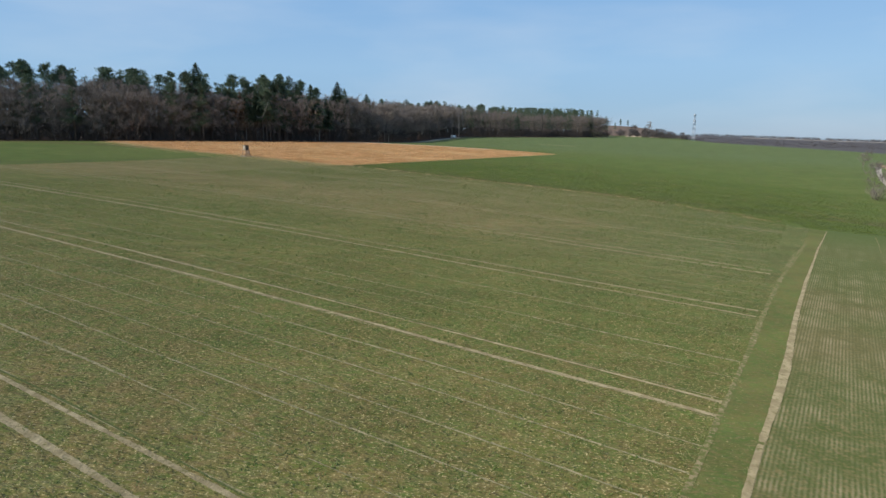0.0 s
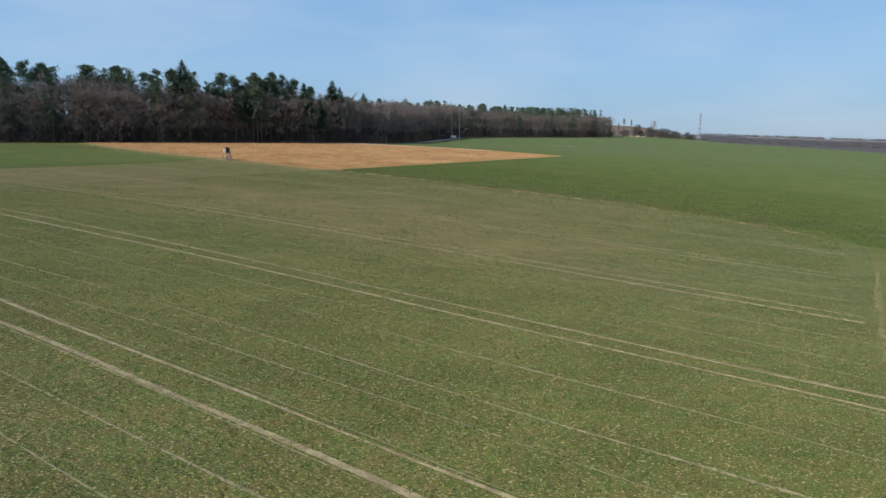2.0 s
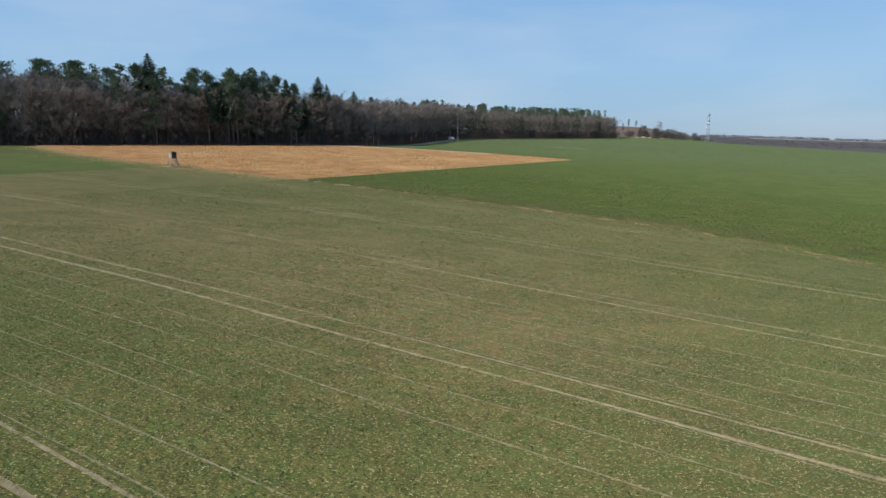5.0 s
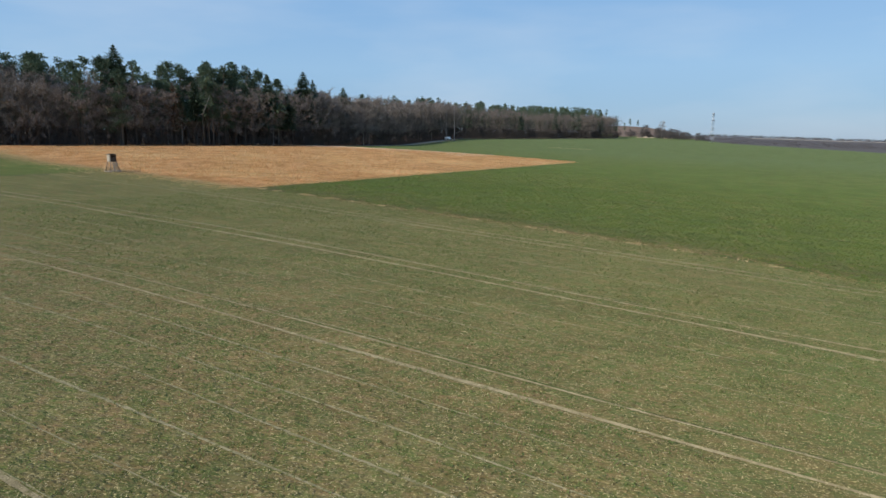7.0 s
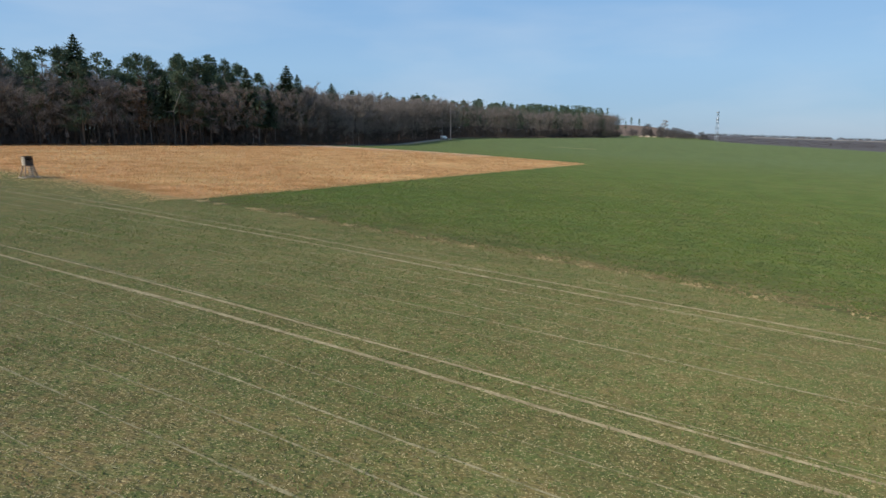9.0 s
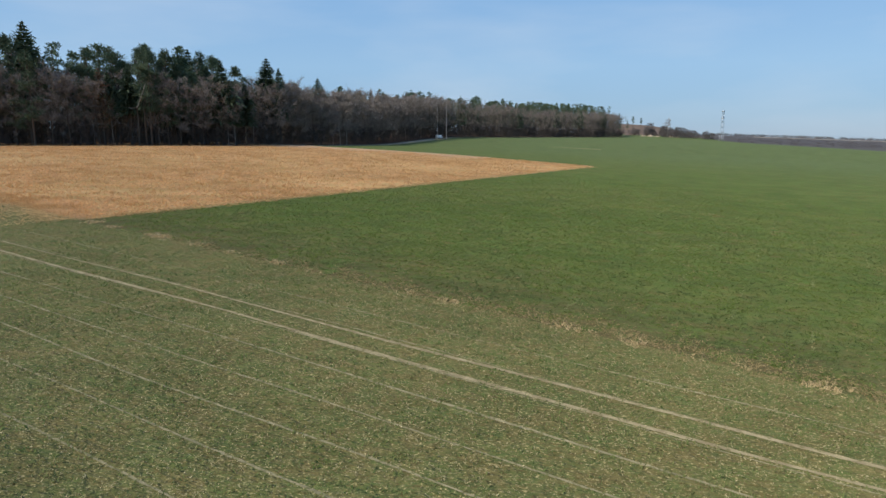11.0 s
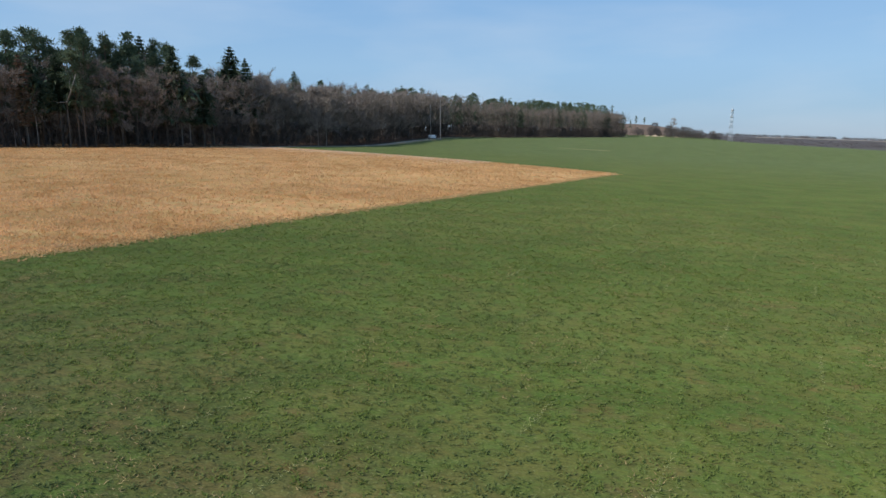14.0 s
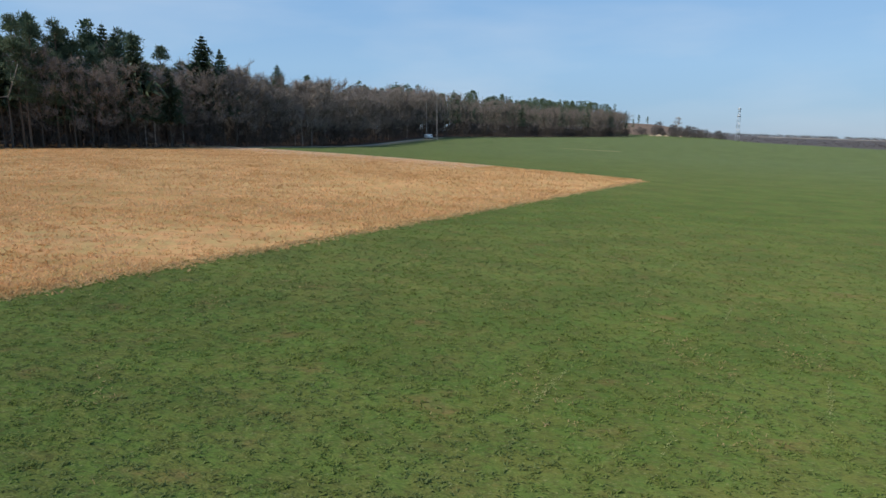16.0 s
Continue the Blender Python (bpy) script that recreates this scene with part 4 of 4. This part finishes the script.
def dead_tree(x, y):
    """A broken pale tree whose upper stem leans out of the wood."""
    root = new("dead_tree")
    part("trunk", *limb([(0, 0, 0), (0.2, 0, 6), (0.1, 0.1, 12.5)], [0.26, 0.22, 0.17], 7), M_BARK, root)
    part("leaning_stem", *merged([limb([(0.1, 0.1, 11.8), (1.6, -0.3, 14.8), (3.4, -0.6, 19.2)], [0.20, 0.19, 0.08], 6),
                                  limb([(1.6, -0.3, 14.8), (1.4, -0.4, 16.6), (1.9, -0.4, 18.2)], [0.11, 0.08, 0.03], 5)]), M_PALEBARK, root, "pale barkless leaning stem")
    part("branch", *limb([(0.1, 0.1, 12.0), (-1.6, -0.4, 11.7), (-3.0, -0.6, 12.3)], [0.12, 0.09, 0.04], 5), M_PALEBARK, root, "pale broken branch")
    root.matrix_basis = pose(x, y, float(land(x, y)), 0, 0, 8)
    return tagged(root, "dead tree with pale leaning stem at the wood's edge", "tree")


dead_tree(*(float(q) for q in edge_at(EDGE_L[4] * S + 6, -0.5)))
for d in (8, 11, 13, 52, 54, 118):
    plant("birch", *(float(q) for q in edge_at(EDGE_L[4] * S - 14 + d, 1.5 + (d % 3) * 1.2)), rng.uniform(14, 20), rng, "trees of the wood's edge")

# Undergrowth at the foot of the wood, its twigs darkened to paint in shade
bush_low = [thicket(5.0, 2.6, 540 + i, 110, 1.5) for i in range(5)]
under = []
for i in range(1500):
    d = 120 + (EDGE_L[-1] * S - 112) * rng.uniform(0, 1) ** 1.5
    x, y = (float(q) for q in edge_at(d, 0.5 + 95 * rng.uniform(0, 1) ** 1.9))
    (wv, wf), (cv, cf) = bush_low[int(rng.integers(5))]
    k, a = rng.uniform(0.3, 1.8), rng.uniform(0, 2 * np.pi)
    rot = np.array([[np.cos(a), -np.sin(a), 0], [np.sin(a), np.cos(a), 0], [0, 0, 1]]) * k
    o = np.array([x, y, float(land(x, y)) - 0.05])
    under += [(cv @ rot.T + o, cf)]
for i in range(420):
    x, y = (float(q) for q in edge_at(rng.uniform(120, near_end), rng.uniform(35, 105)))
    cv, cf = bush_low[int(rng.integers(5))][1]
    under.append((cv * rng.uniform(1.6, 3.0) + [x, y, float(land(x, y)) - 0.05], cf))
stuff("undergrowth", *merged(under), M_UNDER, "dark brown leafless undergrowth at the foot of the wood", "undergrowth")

# Farm track along the far part of the wood
td = np.linspace(near_end - 130, near_end + 6, 90)
tx, ty = edge_at(td[:, None], np.array([-3.2, -5.6])[None] + 0.5 * np.sin(td * 0.05)[:, None])
sheet("farm_track", tx, ty, 0.14, M_GRAVEL, "pale gravel farm track along the wood", "track")
vx, vy = edge_at(td[:, None], np.array([-5.6, -9.4])[None] + 0.7 * np.sin(td * 0.05)[:, None])
sheet("track_verge", vx, vy, 0.10, M_DRYVERGE, "dry pale grass verge beside the farm track", "verge")
# Dark sheet standing in for the wood's shadow along the track
ex, ey = edge_at(td[:, None], np.array([-0.3, -3.0])[None])
sheet("track_ditch", ex, ey, 0.16, M_FURROWSHADE, "dark strip of painted shade between wood and farm track", "ditch")
vd = np.linspace(near_end + 4, EDGE_L[-1] * S - 6, 120)
vx, vy = edge_at(vd[:, None], np.array([-0.8, -4.0])[None] + 0.8 * np.sin(vd * 0.07)[:, None])
sheet("field_verge", vx, vy, 0.14, M_DRYVERGE, "dry pale grass verge at the foot of the wood", "verge")

# ---- open country beyond ----
bx, by = np.meshgrid(np.linspace(296, 470, 50), np.linspace(1110, 1420, 50), indexing="ij")
sheet("clearing", bx * S, by * S, 0.25, M_BRACKEN, "reddish brown bracken slope of a cleared hill", "hillside")
for i in range(26):
    ux = 318 + 92 * (i + rng.uniform(0, 0.8)) / 26
    uy = 1062 + rng.uniform(-14, 34)
    plant("scrub_tree", ux * S, uy * S, rng.uniform(8, 15) * (1.15 - 0.45 * i / 26), rng, "scrub on the skyline")
plant("birch", 344 * S, 1069 * S, 24, rng, "scrub on the skyline")
for ux, uy, tall in ((340, 1230, 17), (356, 1235, 15), (322, 1200, 14)):
    plant("pine", ux * S, uy * S, tall, rng, "scrub on the skyline")
for i in range(9):
    ux = 300 + 62 * i / 9 + rng.uniform(0, 5)
    plant("scrub_tree", ux * S, (1086 + rng.uniform(0, 12)) * S, rng.uniform(2.5, 4.5), rng, "scrub on the skyline")

for i in range(34):
    ux, uy = rng.uniform(300, 420), rng.uniform(1092, 1170)
    plant("scrub_tree", ux * S, uy * S, rng.uniform(4, 7.5), rng, "scrub on the skyline")


def heap(x, y, wide, tall, seed):
    """A low lumpy heap of pale earth."""
    r_ = np.random.default_rng(seed)
    u, a = np.linspace(0, 1, 7), np.arange(14) * 2 * np.pi / 14
    r = wide * (1 - u[:, None]) * (1 + 0.18 * r_.normal(0, 1, (7, 14)) * (u[:, None] < 0.95))
    z = tall * np.sin(u[:, None] * np.pi / 2) * (1 + 0.15 * r_.normal(0, 1, (7, 14))) - 0.2 * (u[:, None] == 0)
    v = np.stack([1.6 * r * np.cos(a), r * np.sin(a), z + 0 * r], -1).reshape(-1, 3)
    j = np.arange(14)
    f = np.concatenate([np.stack([k * 14 + j, k * 14 + (j + 1) % 14, (k + 1) * 14 + (j + 1) % 14, (k + 1) * 14 + j], -1) for k in range(6)])
    me = fast_mesh("earth_heap", v, f)
    me.materials.append(M_HEAP)
    ob = new("earth_heap", me)
    ob.matrix_basis = pose(x, y, float(land(x, y)), 0, 0, r_.uniform(0, 360))
    return tagged(ob, "low heap of pale sandy earth below the clearing", "heap", "heaps below the clearing")


for k, (ux, uy, wide, tall) in enumerate(((312, 1078, 2.6, 1.3), (322, 1079, 4.2, 1.7), (331, 1077, 2.4, 1.0), (352, 1076, 3.0, 1.4), (361, 1077, 2.8, 1.0))):
    heap(ux * S, uy * S, wide, tall, 600 + k)

# Far woods on the hill across the valley
tiny = [thicket(16, 5.5, 560 + i, 70, 5.0) for i in range(4)]
far = []
for band, (y0, y1, count) in enumerate(((1190, 1400, 500), (1500, 1800, 560), (2000, 2300, 600), (2600, 2850, 640))):
    for i in range(count):
        uy = rng.uniform(y0, y1)
        ux = uy * rng.uniform(0.43 if band == 0 else 0.36, 0.98)
        cv, cf = tiny[int(rng.integers(4))][1]
        k = rng.uniform(0.55, 0.9) * (0.6, 0.7, 0.8, 0.85)[band]
        far.append((cv * [k * 1.5, k * 1.5, k * (0.5, 0.5, 0.5, 0.8)[band]] + [ux * S, uy * S, float(land(ux * S, uy * S)) - 1], cf))
stuff("far_woods", *merged(far), M_SCRUB, "bare grey-brown woods on the far hill", "woodland")

hx, hy = np.meshgrid(np.linspace(0.36, 1.02, 60), np.geomspace(1180, 2950, 70), indexing="ij")
sheet("far_hill_floor", hx * hy * S, hy * S, 0.5, M_HILL, "brown woodland floor of the far hill", "forest floor")

fx, fy = np.meshgrid(np.linspace(0.47, 1.02, 60), np.linspace(2425, 2465, 4), indexing="ij")
sheet("far_field", fx * fy * S, fy * S, 0.9, M_GRAVEL, "pale bare field strip across the far hill", "field")

# Hedge and farm road at the field's far side
for n0, s0, tall in ((251, 17.6, 10.5), (249, 20.2, 8.0), (247, 18.6, 4.6), (386, 21.6, 7.0), (402, 23.5, 6.0), (454, 28, 8)):
    x, y = plan(n0, s0)
    if tall > 5.5:
        tagged(plant("broadleaf_tree", x, y, tall, rng, "hedge beside the farm road"), "small leafless tree in the hedge beside the road", "tree")
    else:
        plant("shrub", x, y, tall, rng, "hedge beside the farm road")
RD = np.arange(40, 430, 1.0)
ribbon("farm_road", RD, np.interp(RD, [40, 250, 327, 376, 430], [23.5, 26.0, 26.8, 28.2, 30.6]) + 0.4 * np.sin(RD * 0.05), 1.8, 0.12, M_GRAVEL, "pale gravel farm road beside a hedge", 0.12, 300, 0.0, "road")
draped("ploughed_field", lambda n: 33 + 0 * n, lambda n: 110 + 0 * n, np.linspace(300, 470, 40), 20, False, 0.08, M_PLOUGH, "bare light brown ploughed field", "field")


# ---- things ----
def box(x0, x1, y0, y1, z0, z1):
    v = np.array([(x, y, z) for x in (x0, x1) for y in (y0, y1) for z in (z0, z1)], float)
    return v, np.array([(0, 1, 3, 2), (4, 6, 7, 5), (0, 4, 5, 1), (2, 3, 7, 6), (0, 2, 6, 4), (1, 5, 7, 3)])


def beam(a, b_, w, d):
    """A squared timber or bar from a to b_."""
    a, b_ = np.array(a, float), np.array(b_, float)
    z = (b_ - a) / np.linalg.norm(b_ - a)
    x = np.cross(z, (0, 1, 0.03))
    x /= np.linalg.norm(x)
    y = np.cross(z, x)
    v = np.array([p + sx * x * w / 2 + sy * y * d / 2 for p in (a, b_) for sx, sy in ((-1, -1), (1, -1), (1, 1), (-1, 1))])
    return v, np.array([(3, 2, 1, 0), (4, 5, 6, 7), (0, 1, 5, 4), (1, 2, 6, 5), (2, 3, 7, 6), (3, 0, 4, 7)])


def raised_hide(x, y, turn):
    """A small shooting hide on splayed legs with a ladder."""
    root = new("raised_hide")
    top, low_, f0, f1 = 0.52, 0.95, 1.85, 3.25
    for sx in (-1, 1):
        for sy in (-1, 1):
            part("leg", *beam((sx * low_, sy * low_, -0.1), (sx * top, sy * top, f0), 0.15, 0.15), M_WOOD, root)
        part("skid", *beam((sx * low_, -1.25, 0.10), (sx * low_, 1.25, 0.10), 0.16, 0.14), M_PALEWOOD, root, "pale timber skid")
        part("brace", *beam((sx * 0.98, -0.95, 0.25), (sx * 0.68, 0.66, 1.55), 0.05, 0.09), M_WOOD, root)
    for sy in (-1, 1):
        part("crossbar", *beam((-1.1, sy * 1.0, 0.22), (1.1, sy * 1.0, 0.22), 0.12, 0.10), M_PALEWOOD, root, "pale timber crossbar")
        part("brace", *beam((-0.95, sy * 0.97, 0.30), (0.66, sy * 0.68, 1.55), 0.05, 0.09), M_WOOD, root)
    part("platform", *box(-0.62, 0.62, -0.62, 0.62, f0, f0 + 0.08), M_WOOD, root)
    cabin = new("cabin")
    cabin.parent = root
    # Sun side gets pale boards, the other walls dark: light and shade by colour
    for i in range(5):
        z0 = f0 + 0.08 + i * 0.26
        part("board", *box(-0.58, -0.54, -0.58, 0.58, z0, z0 + 0.252), M_PALEWOOD, cabin, "sunlit pale board")
        part("board", *box(0.54, 0.58, -0.58, 0.58, z0, z0 + 0.252), M_SHADEWOOD, cabin)
        part("board", *box(-0.54, 0.54, 0.54, 0.58, z0, z0 + 0.252), M_SHADEWOOD, cabin)
        if i == 3:
            part("board", *box(-0.54, -0.36, -0.58, -0.54, z0, z0 + 0.252), M_SHADEWOOD, cabin)
            part("board", *box(0.36, 0.54, -0.58, -0.54, z0, z0 + 0.252), M_SHADEWOOD, cabin)
        else:
            part("board", *box(-0.54, 0.54, -0.58, -0.54, z0, z0 + 0.252), M_SHADEWOOD, cabin)
    part("roof", *merged([beam((0, -0.76, f1 + 0.10), (0, 0.76, f1 - 0.02), 1.28, 0.07)]), M_FELT, root, "flat dark felt roof")
    ladder = new("ladder")
    ladder.parent = root
    for sx in (-0.32, 0.28):
        part("rail", *beam((sx, -1.25, 0.0), (sx, -0.76, f0 + 0.05), 0.06, 0.08), M_WOOD, ladder)
    for i in range(6):
        t = (i + 0.7) / 6.6
        part("rung", *beam((-0.42, -1.28 + 0.49 * t, f0 * t), (0.38, -1.28 + 0.49 * t, f0 * t), 0.11, 0.08), M_PALEWOOD, ladder)
    root.matrix_basis = pose(x, y, float(land(x, y)) + 0.02, 0, 0, turn)
    return tagged(root, "small wooden hunting hide on splayed legs with ladder", "hide")


raised_hide(-68.3 * S, 217.0 * S, 55)


def lattice_tower(x, y, h):
    root = new("lattice_tower")
    half = lambda z: 1.6 - 0.9 * min(1, z / (h * 0.8))
    levels = [h * q for q in (0, 0.22, 0.42, 0.60, 0.76, 0.89, 1.0)]
    corners = ((-1, -1), (1, -1), (1, 1), (-1, 1))
    for sx, sy in corners:
        v = [beam((sx * half(a), sy * half(a), a), (sx * half(b_), sy * half(b_), b_), 0.24, 0.24) for a, b_ in zip(levels, levels[1:])]
        part("leg", *merged(v), M_STEEL, root)
    for a, b_ in zip(levels, levels[1:]):
        for (px, py), (qx, qy) in zip(corners, corners[1:] + corners[:1]):
            part("brace", *beam((px * half(a), py * half(a), a), (qx * half(b_), qy * half(b_), b_), 0.06, 0.06), M_STEEL, root)
            part("brace", *beam((qx * half(a), qy * half(a), a), (px * half(b_), py * half(b_), b_), 0.06, 0.06), M_STEEL, root)
    for z in (0.76 * h, 0.985 * h):
        part("platform", *box(-1.1, 1.1, -1.1, 1.1, z, z + 1.2), M_STEEL, root)
    part("antenna", *limb([(0, 0, h), (0, 0, h + 3.5)], [0.10, 0.05], 6), M_STEEL, root)
    root.matrix_basis = pose(x, y, float(land(x, y)) - 0.3, 0, 0, 20)
    return tagged(root, "grey steel lattice tower on the skyline beyond fields", "tower")


lattice_tower(377 * S, 961 * S, 33)


def pole(x, y, h, r):
    root = new("mast")
    part("pole", *limb([(0, 0, 0), (0, 0, h * 0.5), (0, 0, h)], [r, r * 0.8, r * 0.55], 8), M_POST, root)
    part("antenna", *limb([(0, 0, h), (0, 0, h + 2.5)], [0.06, 0.03], 6), M_STEEL, root)
    part("base", *box(-0.5, 0.5, -0.5, 0.5, -0.3, 0.35), M_GRAVEL, root, "concrete footing")
    root.matrix_basis = pose(x, y, float(land(x, y)), 0, 0, 0)
    return tagged(root, "slender pale mast standing at the wood's edge", "mast")


pole(12.5 * S, 556 * S, 22.5, 0.17)
pole(6.5 * S, 558 * S, 15.0, 0.11)


def van(x, y, turn):
    root = new("parked_van")
    prof = [(-2.6, 0.45), (2.45, 0.45), (2.6, 0.95), (2.35, 1.15), (1.75, 1.95), (1.55, 2.1), (-2.5, 2.1), (-2.6, 1.95)]
    k = len(prof)
    v = np.array([(px, sy, pz) for sy in (-0.95, 0.95) for px, pz in prof])
    tri = [(0, i, i + 1) for i in range(1, k - 1)] + [(k, k + i + 1, k + i) for i in range(1, k - 1)]
    for i in range(k):
        j = (i + 1) % k
        tri += [(i, k + i, k + j), (i, k + j, j)]
    part("body", v, np.array(tri), M_WHITE, root, "white painted body")
    for sy in (-0.955, 0.955):
        part("window", *box(1.0, 1.75, sy - 0.012, sy + 0.012, 1.25, 1.8), M_GLASS, root, "dark cab window")
    part("windscreen", *beam((2.30, 0, 1.22), (1.86, 0, 1.86), 0.05, 1.6), M_GLASS, root)
    for px in (-1.7, 1.75):
        for sy in (-0.86, 0.86):
            t = np.arange(12) * np.pi / 6
            ring = np.stack([px + 0.34 * np.cos(t), 0 * t, 0.34 + 0.34 * np.sin(t)], -1)
            wv = np.concatenate([ring + [0, sy - 0.11, 0], ring + [0, sy + 0.11, 0], [(px, sy - 0.12, 0.34), (px, sy + 0.12, 0.34)]])
            wf = [(i, (i + 1) % 12, 12 + (i + 1) % 12) for i in range(12)] + [(i, 12 + (i + 1) % 12, 12 + i) for i in range(12)]
            wf += [((i + 1) % 12, i, 24) for i in range(12)] + [(12 + i, 12 + (i + 1) % 12, 25) for i in range(12)]
            part("wheel", wv, np.array(wf), M_RUBBER, root)
    root.matrix_basis = pose(x, y, float(land(x, y)) + 0.15, 0, 0, turn)
    return tagged(root, "white van parked on the farm track by the wood", "van")


van(7.6 * S, 556 * S, 62)
